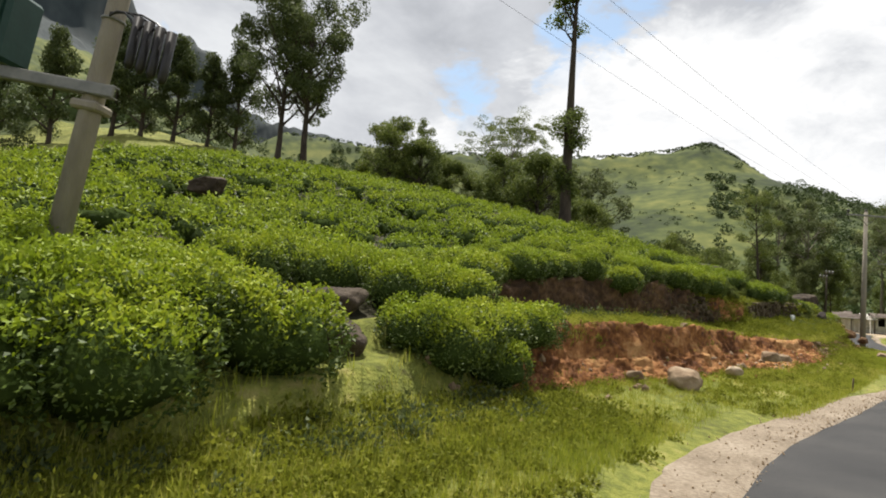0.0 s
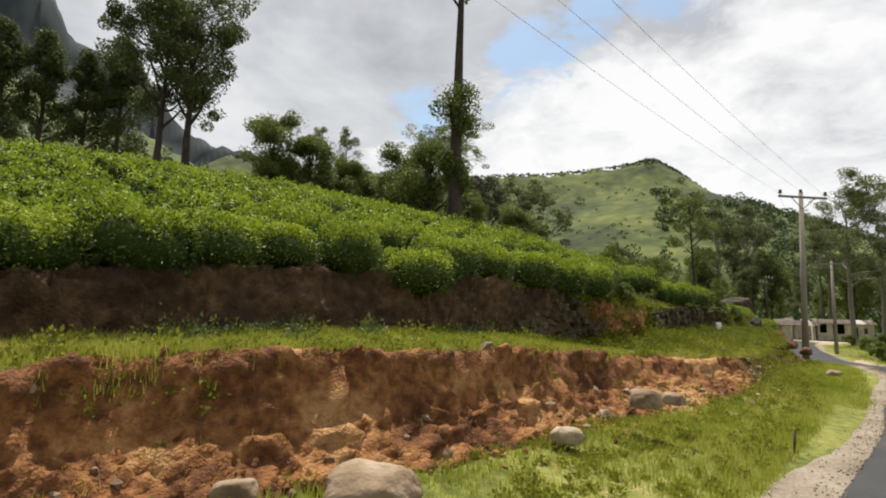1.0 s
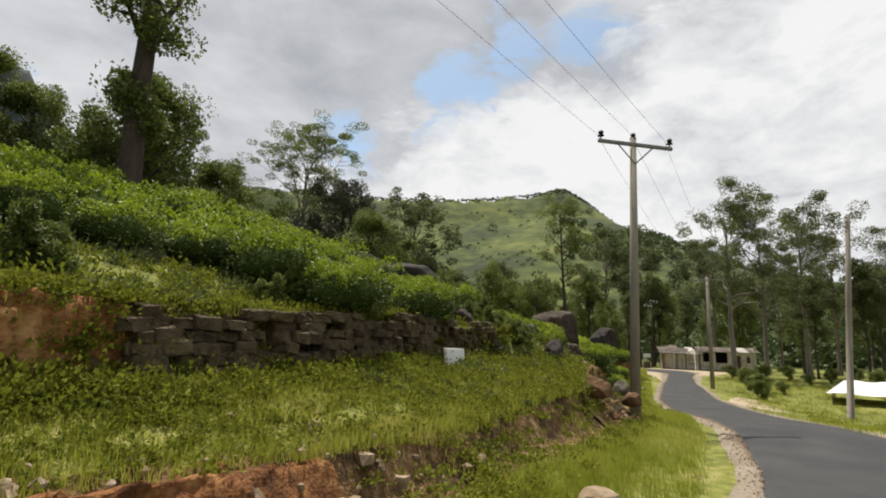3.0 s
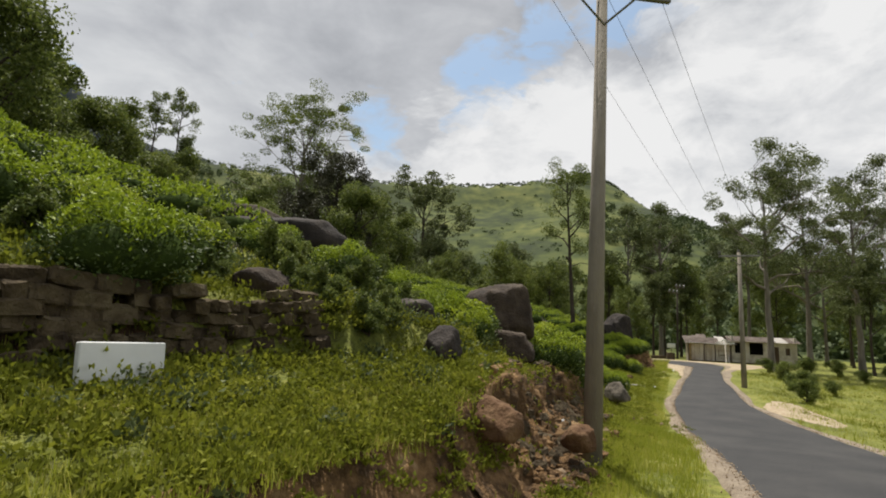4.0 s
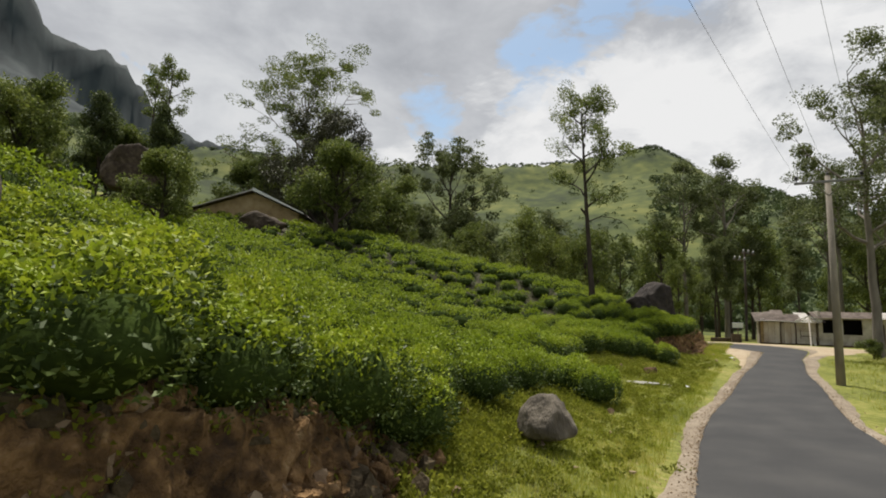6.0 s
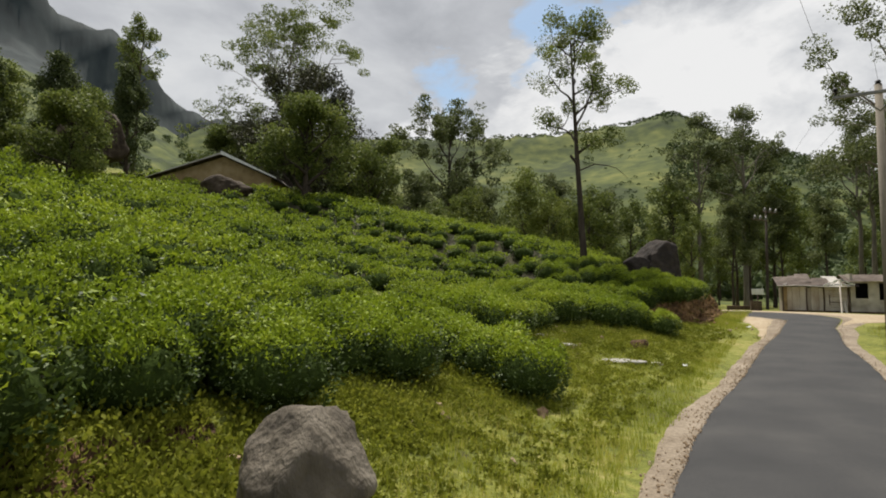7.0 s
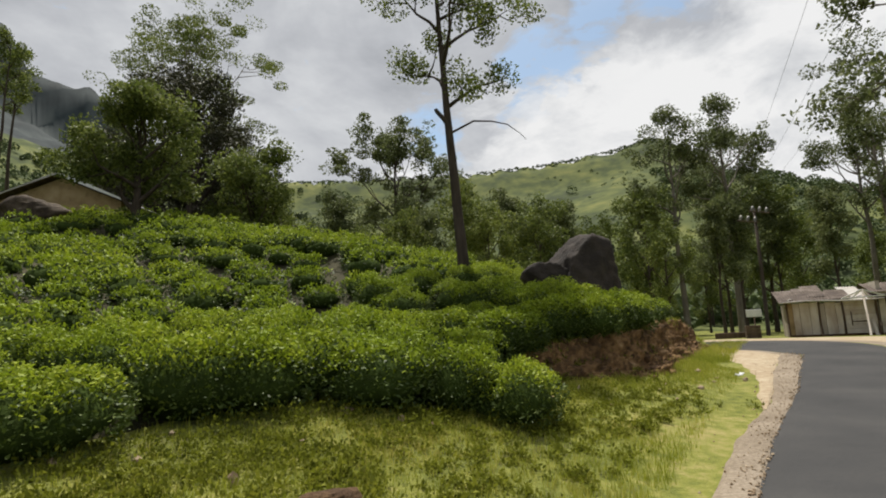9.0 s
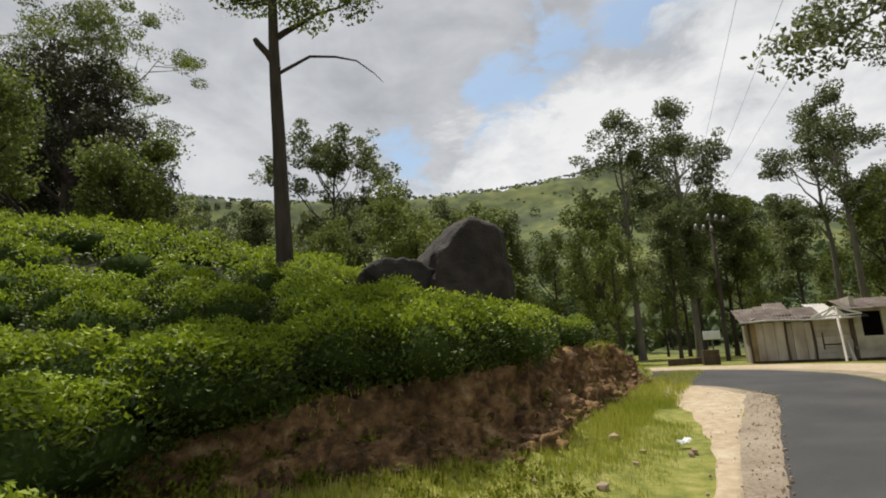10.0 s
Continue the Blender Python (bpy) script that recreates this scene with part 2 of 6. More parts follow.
M_RUST = material("rusty_sheet", [(0.3, (0.035, 0.024, 0.018)), (0.48, (0.08, 0.058, 0.045)), (0.68, (0.19, 0.155, 0.13))], 2.2, 0.7, 0.3, 20, coarse_scale=0.6, metal=0.2)
M_TINROOF = material("pale_roof_sheet", [(0.25, (0.24, 0.215, 0.19)), (0.7, (0.5, 0.475, 0.44))], 2.0, 0.5, 0.1, coarse_scale=0.4, metal=0.3)
M_PLANK = material("weathered_boards", [(0.25, (0.12, 0.095, 0.075)), (0.5, (0.28, 0.235, 0.19)), (0.75, (0.44, 0.39, 0.33))], 3, 0.85, 0.4, 25, stretch=(1, 1, 0.15), each=0.3)
M_WASH = material("whitewashed_boards", [(0.28, (0.20, 0.14, 0.10)), (0.42, (0.40, 0.33, 0.27)), (0.6, (0.58, 0.53, 0.46))], 2.2, 0.85, 0.4, 25, stretch=(1, 1, 0.35), each=0.12, coarse_scale=0.9, coarse=0.5)
M_WOOD = material("old_timber", [(0.3, (0.05, 0.032, 0.022)), (0.7, (0.14, 0.095, 0.065))], 4, 0.85, 0.4, 20, stretch=(1, 1, 0.2))
# near-black colour that stands in for the shade inside the buildings
M_DARK = material("interior_shade", [(0.3, (0.012, 0.011, 0.010)), (0.7, (0.025, 0.022, 0.02))], 4, 0.95, 0)
M_WHITE = material("white_sheet", [(0.3, (0.62, 0.62, 0.60)), (0.7, (0.8, 0.8, 0.78))], 3, 0.6, 0.15)
M_OCHRE = material("ochre_plaster", [(0.25, (0.16, 0.11, 0.055)), (0.5, (0.32, 0.23, 0.12)), (0.75, (0.44, 0.34, 0.20))], 1.6, 0.9, 0.3, 25, coarse_scale=0.5)


# ---- mesh helpers ----
def mesh_object(name, verts, faces, mat, parent=None, smooth=True, label=""):
    """One mesh from arrays: verts (n, 3), faces (m, 3 or 4)."""
    verts, faces = np.asarray(verts, np.float32), np.asarray(faces, np.int32)
    me = bpy.data.meshes.new(name)
    k = faces.shape[1]
    me.vertices.add(len(verts)); me.vertices.foreach_set("co", verts.ravel())
    me.loops.add(faces.size); me.loops.foreach_set("vertex_index", faces.ravel())
    me.polygons.add(len(faces)); me.polygons.foreach_set("loop_start", np.arange(0, faces.size, k, dtype=np.int32))
    me.polygons.foreach_set("use_smooth", np.full(len(faces), smooth))
    me.update(calc_edges=True); me.validate()
    me.materials.append(mat)
    ob = new(name, me)
    if parent:
        ob.parent = parent
    if label:
        ob["label"] = label
    return ob


def part(name, bm, mat, parent, label="", smooth=False):
    me = bpy.data.meshes.new(name)
    bm.to_mesh(me); bm.free()
    for p in me.polygons:
        p.use_smooth = smooth
    me.materials.append(mat)
    ob = new(name, me)
    if parent:
        ob.parent = parent
    if label:
        ob["label"] = label
    return ob


def thing(name, label, category, m=None, group="", kind=""):
    ob = new(name)
    ob.empty_display_size = 0.3
    if m is not None:
        ob.matrix_world = m
    return tagged(ob, label, category, group, kind)


def box(w, d, h, bevel=0.01, at=(0, 0, 0), bm=None, turn=None):
    """A bevelled box that stands on at."""
    own = bmesh.new()
    bmesh.ops.create_cube(own, size=1)
    bmesh.ops.scale(own, vec=(w, d, h), verts=own.verts)
    if bevel:
        bmesh.ops.bevel(own, geom=own.edges[:], offset=bevel, segments=1, affect="EDGES")
    bmesh.ops.translate(own, vec=(0, 0, h / 2), verts=own.verts)
    if turn is not None:
        bmesh.ops.transform(own, matrix=turn, verts=own.verts)
    bmesh.ops.translate(own, vec=at, verts=own.verts)
    if bm is None:
        return own
    me = bpy.data.meshes.new("joined"); own.to_mesh(me); own.free()
    bm.from_mesh(me); bpy.data.meshes.remove(me)
    return bm


def tube(points, radii, sides=8, cap=True):
    """Vertices and quads of a tapered tube along points."""
    pts = [Vector(p) for p in points]
    verts, faces = [], []
    side = Vector((1, 0, 0))
    for i, p in enumerate(pts):
        d = (pts[min(i + 1, len(pts) - 1)] - pts[max(i - 1, 0)]).normalized()
        side = (side - d * side.dot(d))
        if side.length < 1e-3:
            side = d.orthogonal()
        side.normalize()
        up = d.cross(side)
        for k in range(sides):
            a = 2 * math.pi * k / sides
            verts.append(tuple(p + (side * math.cos(a) + up * math.sin(a)) * radii[i]))
    for i in range(len(pts) - 1):
        for k in range(sides):
            a, b = i * sides + k, i * sides + (k + 1) % sides
            faces.append((a, b, b + sides, a + sides))
    if cap:
        n = (len(pts) - 1) * sides
        for base in (0, n):
            for k in range(1, sides - 2, 2):
                faces.append((base, base + k, base + k + 1, base + (k + 2) % sides))
    return verts, faces


def join(pieces):
    verts, faces, n = [], [], 0
    for v, f in pieces:
        v, f = np.asarray(v, float).reshape(-1, 3), np.asarray(f, int)
        verts.append(v); faces.append(f + n)
        n += len(v)
    return np.concatenate(verts), np.concatenate(faces)


def tube_object(name, points, radii, mat, parent=None, sides=8, label=""):
    v, f = tube(points, radii, sides)
    return mesh_object(name, v, f, mat, parent, True, label)


def leaf_quads(centres, along, size, rng, width=0.45, fold=0.18):
    """A folded diamond for each leaf: centres (n, 3), the way it points (n, 3)."""
    n = len(centres)
    along = along / (np.linalg.norm(along, axis=1, keepdims=True) + 1e-9)
    other = rng.normal(size=(n, 3))
    across = np.cross(along, other)
    across /= np.linalg.norm(across, axis=1, keepdims=True) + 1e-9
    up = np.cross(across, along)
    s = size * rng.uniform(0.65, 1.3, (n, 1))
    base, tip = centres - along * s * 0.5, centres + along * s * 0.5
    left = centres + across * s * width * 0.5 + up * s * fold
    right = centres - across * s * width * 0.5 + up * s * fold
    verts = np.stack([base, left, tip, right], 1).reshape(-1, 3)
    return verts, np.arange(4 * n).reshape(-1, 4)


def wobble(x, y, seed=0.0):
    """Cheap smooth noise over the plan, about -1 to 1."""
    r = 0
    for k, (fx, fy, ph, am) in enumerate(((0.31, 0.17, 1.1, 1), (-0.23, 0.41, 2.3, 0.8), (0.83, -0.57, 0.4, 0.45), (1.31, 1.07, 4.1, 0.3), (-2.1, 1.7, 5.2, 0.17), (3.3, 2.9, 0.7, 0.1))):
        r = r + am * np.sin(fx * x + fy * y + ph + seed * (k + 1))
    return r / 2.0


def sstep(t):
    t = np.clip(t, 0, 1)
    return t * t * (3 - 2 * t)


# ---- the lie of the land ----
# u runs along the road, l is the distance to the left of the camera's line.
HEAD = radians(36.5)
T0, N0 = np.array([math.sin(HEAD), math.cos(HEAD)]), np.array([-math.cos(HEAD), math.sin(HEAD)])
AXIS_U = (-60, -1.1, 8.2, 12.3, 19.7, 24.4, 32.2, 36.0, 40.0, 46.3, 54.3, 60.9, 66.8, 90)
AXIS_V = (-3.0, -3.32, -3.36, -3.65, -4.44, -4.98, -5.22, -5.27, -4.97, -4.56, -3.5, -2.9, -2.33, -0.6)
STATION = (-20, 0, 8, 11, 16, 20, 22.5, 25, 28, 30, 35, 38, 41, 44, 47, 51, 54, 58, 61, 64, 66.5, 69, 71, 74, 82)
VERGE_L = (4.6, 4.6, 4.9, 4.8, 4.1, 3.9, 3.6, 3.4, 3.1, 2.9, 2.4, 2.2, 2.8, 3, 3.6, 4.2, 4.6, 5.5, 5.8, 5.8, 5.3, 5.1, 4.3, 2.9, 3.4)
VERGE_Z = (0.2, 0.3, 0.3, 0.3, 0.35, 0.35, 0.4, 0.4, 0.38, 0.3, 0.14, 0.1, 0.15, 0.26, 0.45, 0.55, 0.6, 0.7, 0.75, 0.75, 0.75, 0.75, 0.55, 0.5, 0.15)
BANK = (0.4, 0.4, 0.7, 1.15, 1.2, 1, 0.85, 0.65, 0.5, 0.45, 0.8, 1.25, 1.15, 1.0, 0.45, 0.2, 0.12, 0.1, 0.1, 0.1, 0.15, 0.2, 0.6, 0.9, 1.3)
BANK_W = (0.45, 0.45, 0.6, 0.9, 0.9, 1, 1.7, 1, 0.6, 0.5, 0.7, 1.0, 1.0, 0.7, 0.5, 0.45, 0.45, 0.45, 0.45, 0.45, 0.45, 0.45, 0.55, 0.6, 0.6)
SHELF = (0.2, 0.2, 0.75, 1.75, 2.6, 2.1, 1.25, 1.7, 2.28, 2.5, 2.55, 0.8, 0.4, 0.6, 0.1, 0.05, 0.05, 0.05, 0.05, 0.05, 0.05, 0.05, 0.05, 0.05, 0.05)
SHELF_UP = (0.07, 0.07, 0.07, 0.07, 0.07, 0.1, 0.14, 0.28, 0.32, 0.3, 0.2, 0.25, 0.25, 0.25, 0.1, 0.1, 0.1, 0.1, 0.1, 0.1, 0.1, 0.1, 0.1, 0.1, 0.1)
SECOND = (0.3, 0.3, 0.5, 0.7, 1, 1.3, 1.3, 1.05, 0.82, 0.78, 0.8, 0.4, 0.3, 0.25, 0.05, 0.02, 0, 0, 0, 0, 0, 0, 0, 0, 0)
RISE = (0.17, 0.18, 0.2, 0.21, 0.24, 0.3, 0.31, 0.32, 0.33, 0.33, 0.34, 0.35, 0.35, 0.34, 0.3, 0.27, 0.25, 0.25, 0.25, 0.25, 0.25, 0.25, 0.28, 0.3, 0.28)
RISE_MID = (0.14, 0.15, 0.2, 0.23, 0.24, 0.24, 0.25, 0.25, 0.25, 0.25, 0.25, 0.26, 0.27, 0.27, 0.27, 0.27, 0.27, 0.26, 0.26, 0.25, 0.25, 0.25, 0.25, 0.25, 0.25)
RISE_TOP = (0.05, 0.05, 0.07, 0.09, 0.12, 0.16, 0.17, 0.2, 0.22, 0.22, 0.23, 0.24, 0.24, 0.23, 0.23, 0.22, 0.21, 0.2, 0.2, 0.2, 0.2, 0.2, 0.2, 0.2, 0.2)
def polar(distance, line):
    """Places at one distance from the middle of the walk, from their bearings and heights."""
    return tuple((25 + distance * math.sin(radians(a)), 30 + distance * math.cos(radians(a)), z) for a, z in line)


# bearing in degrees and height of the skyline
MAIN_RIDGE = polar(440, ((-24, 131), (-20, 132), (-16, 131), (-12, 129.5), (-8, 131), (-4, 133), (0.5, 133.5), (4.5, 133), (8, 134.5), (12, 135), (15, 137.5), (18.5, 139.5), (21, 141.8), (22.3, 143.8), (23.3, 144), (24.6, 138), (25.8, 126.5), (27.7, 115.5), (30, 104), (32.5, 95), (35, 87), (37.7, 78), (46, 64), (62, 55)))
CLIFF_RIDGE = polar(600, ((-60, 330), (-48, 335), (-42, 322), (-40, 302), (-39.2, 286), (-38, 266), (-37, 257), (-34.5, 254), (-33, 252), (-31.7, 244), (-30, 223), (-28.8, 203), (-26.8, 190), (-24.7, 181), (-20, 176), (-12, 160)))


def plan(x, y):
    x, y = np.asarray(x, float), np.asarray(y, float)
    u = x * T0[0] + y * T0[1]
    return u, x * N0[0] + y * N0[1] - np.interp(u, AXIS_U, AXIS_V)


def at_plan(u, l):
    v = np.asarray(l, float) + np.interp(u, AXIS_U, AXIS_V)
    return np.asarray(u) * T0[0] + v * N0[0], np.asarray(u) * T0[1] + v * N0[1]


def road_level(u):
    u = np.asarray(u, float)
    return 1.0 * sstep((u - 56) / 38) + 0.55 * sstep((u - 23) / 11) * (1 - sstep((u - 38) / 13))


def ridge(x, y, line, fall):
    best = np.full(np.shape(x), -500.0)
    for (x0, y0, z0), (x1, y1, z1) in zip(line, line[1:]):
        dx, dy = x1 - x0, y1 - y0
        a = np.clip(((x - x0) * dx + (y - y0) * dy) / (dx * dx + dy * dy), 0, 1)
        d = np.hypot(x - x0 - a * dx, y - y0 - a * dy)
        best = np.maximum(best, z0 + a * (z1 - z0) - fall(d))
    return best


def ground(x, y):
    x, y = np.asarray(x, float), np.asarray(y, float)
    u, l = plan(x, y)
    lv, zv, hb, bw, wt, up, h2, k, k2, k3 = (np.interp(u, STATION, c) for c in (VERGE_L, VERGE_Z, BANK, BANK_W, SHELF, SHELF_UP, SECOND, RISE, RISE_MID, RISE_TOP))
    lv = lv + 0.15 * wobble(x * 2, y * 2)
    edge = np.interp(u, (68, 72, 76, 80, 85), (0.9, 0.9, 1.4, 1.9, 2.5))
    z = zv * np.clip((l - edge) / (lv - edge), 0, 1) ** 1.3
    # an apron of fallen earth, then the steep cut
    z = z + hb * (0.35 * sstep((l - lv) / (0.7 * bw)) + 0.65 * sstep((l - lv - 0.6 * bw) / (0.4 * bw)))
    z = z + up * np.clip(l - lv - bw, 0, wt)
    l2 = lv + bw + wt
    z = z + h2 * sstep((l - l2) / 0.3)
    far = np.clip(l - l2 - 0.5, 0, None)
    z = z + k * np.minimum(far, 9) + k2 * np.clip(far - 9, 0, 16) + k3 * np.clip(far - 25, 0, None) + 0.25 * wobble(x * 0.8, y * 0.8, 1.0) * np.clip(far / 8, 0, 1)
    z = z + 0.05 * wobble(x * 3, y * 3, 2.0) * np.clip((l - 1.2) / 1.0, 0, 1)
    q = (x - 47) * 0.575 + (y - 65) * 0.818
    z = z * (1 - sstep(q / 13))
    brink = np.interp(u, (14, 24, 42, 54), (-2.6, -4.4, -4.4, -2.8))
    right = np.clip(brink - l, 0, None)
    z = np.where(l < brink, -0.55 * sstep(right / 5) * (1 - sstep((u - 62) / 14)) + 0.08 * wobble(x, y, 3.0) * np.clip(right / 3, 0, 1), z)
    z = z + road_level(u)
    z = z + 0.04 * np.clip(np.hypot(x - 60, y - 80) - 40, 0, None) * sstep((q - 10) / 40)
    rough = 5 * wobble(x * 0.06, y * 0.06, 4.0) + 2 * wobble(x * 0.2, y * 0.2, 5.0)
    crag = 3.5 * np.abs(wobble(x * 0.13, y * 0.13, 6.0)) + 2.2 * np.abs(wobble(x * 0.45, y * 0.45, 8.0)) + 1.2 * wobble(x * 1.1, y * 1.1, 9.0)
    away = np.clip((np.hypot(x - 25, y - 30) - 90) / 120, 0, 1)
    z = np.maximum(z, ridge(x, y, MAIN_RIDGE, lambda d: 0.85 * np.minimum(d, 38) + 0.5 * np.clip(d - 38, 0, None)) + 0.12 * rough * np.clip(away, 0, 1) - 1.5)
    z = np.maximum(z, ridge(x, y, CLIFF_RIDGE, lambda d: 95 * sstep((d - 6) / 45) + 0.55 * np.clip(d - 6, 0, None)) + 0.4 * rough * away + crag * away - 3)
    return z


def on_ground(x, y):
    return Vector((x, y, float(ground(x, y))))


def spread(first, last, step, grow):
    """Values from 0 outwards whose step grows."""
    out, v = [], first
    while v < last:
        out.append(v)
        v += step
        step *= grow
    return out


def ground_sheet():
    us = [-12 - v for v in reversed(spread(0.5, 500, 0.5, 1.09))] + list(np.arange(-12, 84, 0.4)) + [84 + v for v in spread(0.4, 900, 0.5, 1.026)]
    ls = [-4 - v for v in reversed(spread(0.5, 600, 0.5, 1.08))] + list(np.arange(-4, 8, 0.2)) + [8 + v for v in spread(0, 900, 0.3, 1.02)]
    U, L = np.meshgrid(us, ls, indexing="ij")
    X, Y = at_plan(U, L)
    Z = ground(X, Y)
    lv, bw, wt, hb, h2 = (np.interp(U, STATION, c) for c in (VERGE_L, BANK_W, SHELF, BANK, SECOND))
    low = (hb > 0.25) & (L > lv - 0.15) & (L < lv + bw + 0.1) & (U > 7) & (U < 87)
    high = (h2 > 0.45) & (L > lv + bw + wt - 0.1) & (L < lv + bw + wt + 0.55) & (U > 8) & (U < 34)
    Z = np.where(low | high, Z - 0.14, Z)
    near = (L < 2.05) & (L > np.interp(U, (14, 24, 42, 54), (-3.1, -4.6, -4.6, -3.1)))
    Z = np.where(near & (U < 72), Z - 0.03, Z)
    n, m = U.shape
    i = np.arange(n * m).reshape(n, m)
    faces = np.stack([i[:-1, :-1], i[1:, :-1], i[1:, 1:], i[:-1, 1:]], -1).reshape(-1, 4)
    ob = mesh_object("ground", np.stack([X, Y, Z], -1).reshape(-1, 3), faces[:, ::1], M_GRASS)
    # pasture on the far hills, bare rock along the cliff
    cx, cy = X[:-1, :-1].ravel(), Y[:-1, :-1].ravel()
    far_off = np.hypot(cx - 25, cy - 30) + 8 * wobble(cx * 0.2, cy * 0.2) > 100
    rock = (ridge(cx, cy, CLIFF_RIDGE, lambda d: 1.5 * d) + 14 * wobble(cx * 0.1, cy * 0.1) > 105) & (cx < -140)
    cu, cl = U[:-1, :-1].ravel(), L[:-1, :-1].ravel()
    start = np.interp(cu, STATION, VERGE_L) + np.interp(cu, STATION, SHELF) + 0.9
    tea = (cl > start) & (cl < 50) & (cu > -14) & (cu < 84) & ((cx - 47) * 0.575 + (cy - 65) * 0.818 < 0.5) & ~((cu > 24) & (cu < 42) & (cl < 8.5)) & ~((np.abs(cu - 59.3 - 0.15 * (cl - 8)) < 1.0) & (cl > 7.4) & (cl < 12))
    # index 5 is the earth whose dark colour carries the upper step's shade
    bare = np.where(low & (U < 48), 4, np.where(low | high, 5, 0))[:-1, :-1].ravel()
    for m in (M_HILL, M_CLIFF, M_LITTER, M_RUBBLE, M_DARKEARTH_SHADE):
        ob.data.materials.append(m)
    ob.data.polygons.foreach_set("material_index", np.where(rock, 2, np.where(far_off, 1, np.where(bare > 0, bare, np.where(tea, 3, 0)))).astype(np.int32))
    return tagged(ob, "rough grassy hillside ground rising to green hills", "ground", kind="structure")


ground_sheet()

# ---- road ----
ROAD = [(-30, -47.0), (-14, -26.0), (-4.0, -11.6), (2.6, -3.3), (8.0, 4.2), (13.1, 9.7), (18.9, 16.1), (24.4, 23.3), (27.6, 27.8), (32.3, 35.3), (35.5, 41.2), (39.0, 46.9), (42.1, 51.9), (46.3, 59.0), (50.2, 65.5), (51.9, 69.5), (51.4, 72.9), (48.5, 74.6), (44, 76), (36, 79.5), (24, 86)]


def smooth_line(nodes, n=8):
    out = []
    P = [Vector(p).to_3d() for p in nodes]
    P = [2 * P[0] - P[1]] + P + [2 * P[-1] - P[-2]]
    for a, b, c, d in zip(P, P[1:], P[2:], P[3:]):
        for k in range(n):
            t = k / n
            out.append(0.5 * ((2 * b) + (c - a) * t + (2 * a - 5 * b + 4 * c - d) * t * t + (3 * b - a - 3 * c + d) * t ** 3))
    out.append(P[-2])
    return out


def ribbon(name, line, left, right, lift, mat, label, category, cross=6, crown=0.03):
    """A strip along a line; left and right give its edges from the line at a share of its length."""
    verts = []
    for i, p in enumerate(line):
        d = (line[min(i + 1, len(line) - 1)] - line[max(i - 1, 0)]).normalized()
        side = Vector((-d.y, d.x, 0))
        a, b = left(i / (len(line) - 1), p), right(i / (len(line) - 1), p)
        for k in range(cross + 1):
            w = a + (b - a) * k / cross
            q = p + side * w
            u = q.x * T0[0] + q.y * T0[1]
            edge = 0.06 if k in (0, cross) else 0
            verts.append((q.x, q.y, float(road_level(u)) + lift - edge + crown * (1 - (2 * k / cross - 1) ** 2)))
    n = cross + 1
    faces = [(i * n + k, i * n + k + 1, (i + 1) * n + k + 1, (i + 1) * n + k) for i in range(len(line) - 1) for k in range(cross)]
    ob = mesh_object(name, verts, [f[::-1] for f in faces], mat)
    return tagged(ob, label, category, kind="structure")


ROAD_LINE = smooth_line(ROAD, 24)


def road_left(p):
    return float(np.interp(p.y, (-10, 8, 14, 17.5, 20.5, 22.5, 27, 30.5, 35.7, 45, 50, 55, 57, 59, 63, 65.5, 67.5, 69.5, 72), (1.7, 1.72, 1.45, 1.2, 0.65, 0.5, 0.5, 0.9, 1.5, 1.55, 1.4, 1.05, 0.85, 0.65, 0.35, 0.25, 1.2, 3.0, 3.4))) + 0.06 * float(wobble(p.x * 2, p.y * 2))


def road_right(p):
    return -float(np.interp(p.y, (10, 18, 25, 33, 38, 45, 55, 62, 70), (1.6, 2.2, 3.0, 3.0, 2.5, 1.6, 1.5, 1.7, 3.1))) - 0.06 * float(wobble(p.x * 2.3, p.y * 2, 3))


ribbon("road", ROAD_LINE, lambda t, p: road_left(p), lambda t, p: road_right(p), 0.045, M_ASPHALT, "narrow patched grey asphalt road", "road", 10)
ribbon("gravel_shoulder", ROAD_LINE, lambda t, p: road_left(p) + 1.25 * float(np.interp(p.y, (-10, 2, 9, 14, 24, 55, 59, 63, 66, 69.5, 72), (1.0, 0.95, 0.6, 0.3, 0.24, 0.26, 0.4, 0.6, 0.9, 0.9, 0.6))) + 0.12 * wobble(p.x * 3, p.y * 3, 1), lambda t, p: road_left(p) - 0.15,
       0.028, M_GRAVEL, "dusty gravel verge beside the road", "verge", 5, 0)
ribbon("sandy_patch", [p for p in ROAD_LINE if 56 < p.y < 69 and p.x < 52], lambda t, p: road_left(p) + float(np.interp(p.y, (56, 59, 63, 66, 69), (0.3, 0.55, 1.5, 2.6, 1.6))) + 0.2 * wobble(p.x * 3, p.y * 3, 4), lambda t, p: road_left(p) + float(np.interp(p.y, (56, 59, 63, 66), (0.2, 0.35, 0.5, 0.2))),
       0.036, M_DUST, "pale sandy ground inside the bend", "sand", 6, 0)
ribbon("gravel_shoulder", ROAD_LINE, lambda t, p: road_right(p) + 0.15, lambda t, p: road_right(p) - 0.35 - 0.15 * wobble(p.x * 3, p.y * 3, 2) - 0.6 * sstep((p.y - 55) / 10),
       0.02, M_GRAVEL, "dusty gravel verge beside the road", "verge", 5, 0)

ribbon("sandy_forecourt", [p for p in ROAD_LINE if p.y > 63 and p.x > 47], lambda t, p: road_right(p) - 0.1, lambda t, p: road_right(p) - 0.4 - 4.6 * sstep(t / 0.35) + 0.3 * wobble(p.x * 2, p.y * 2, 6),
       0.03, M_DUST, "pale trodden sand in front of the shed", "sand", 8, 0)

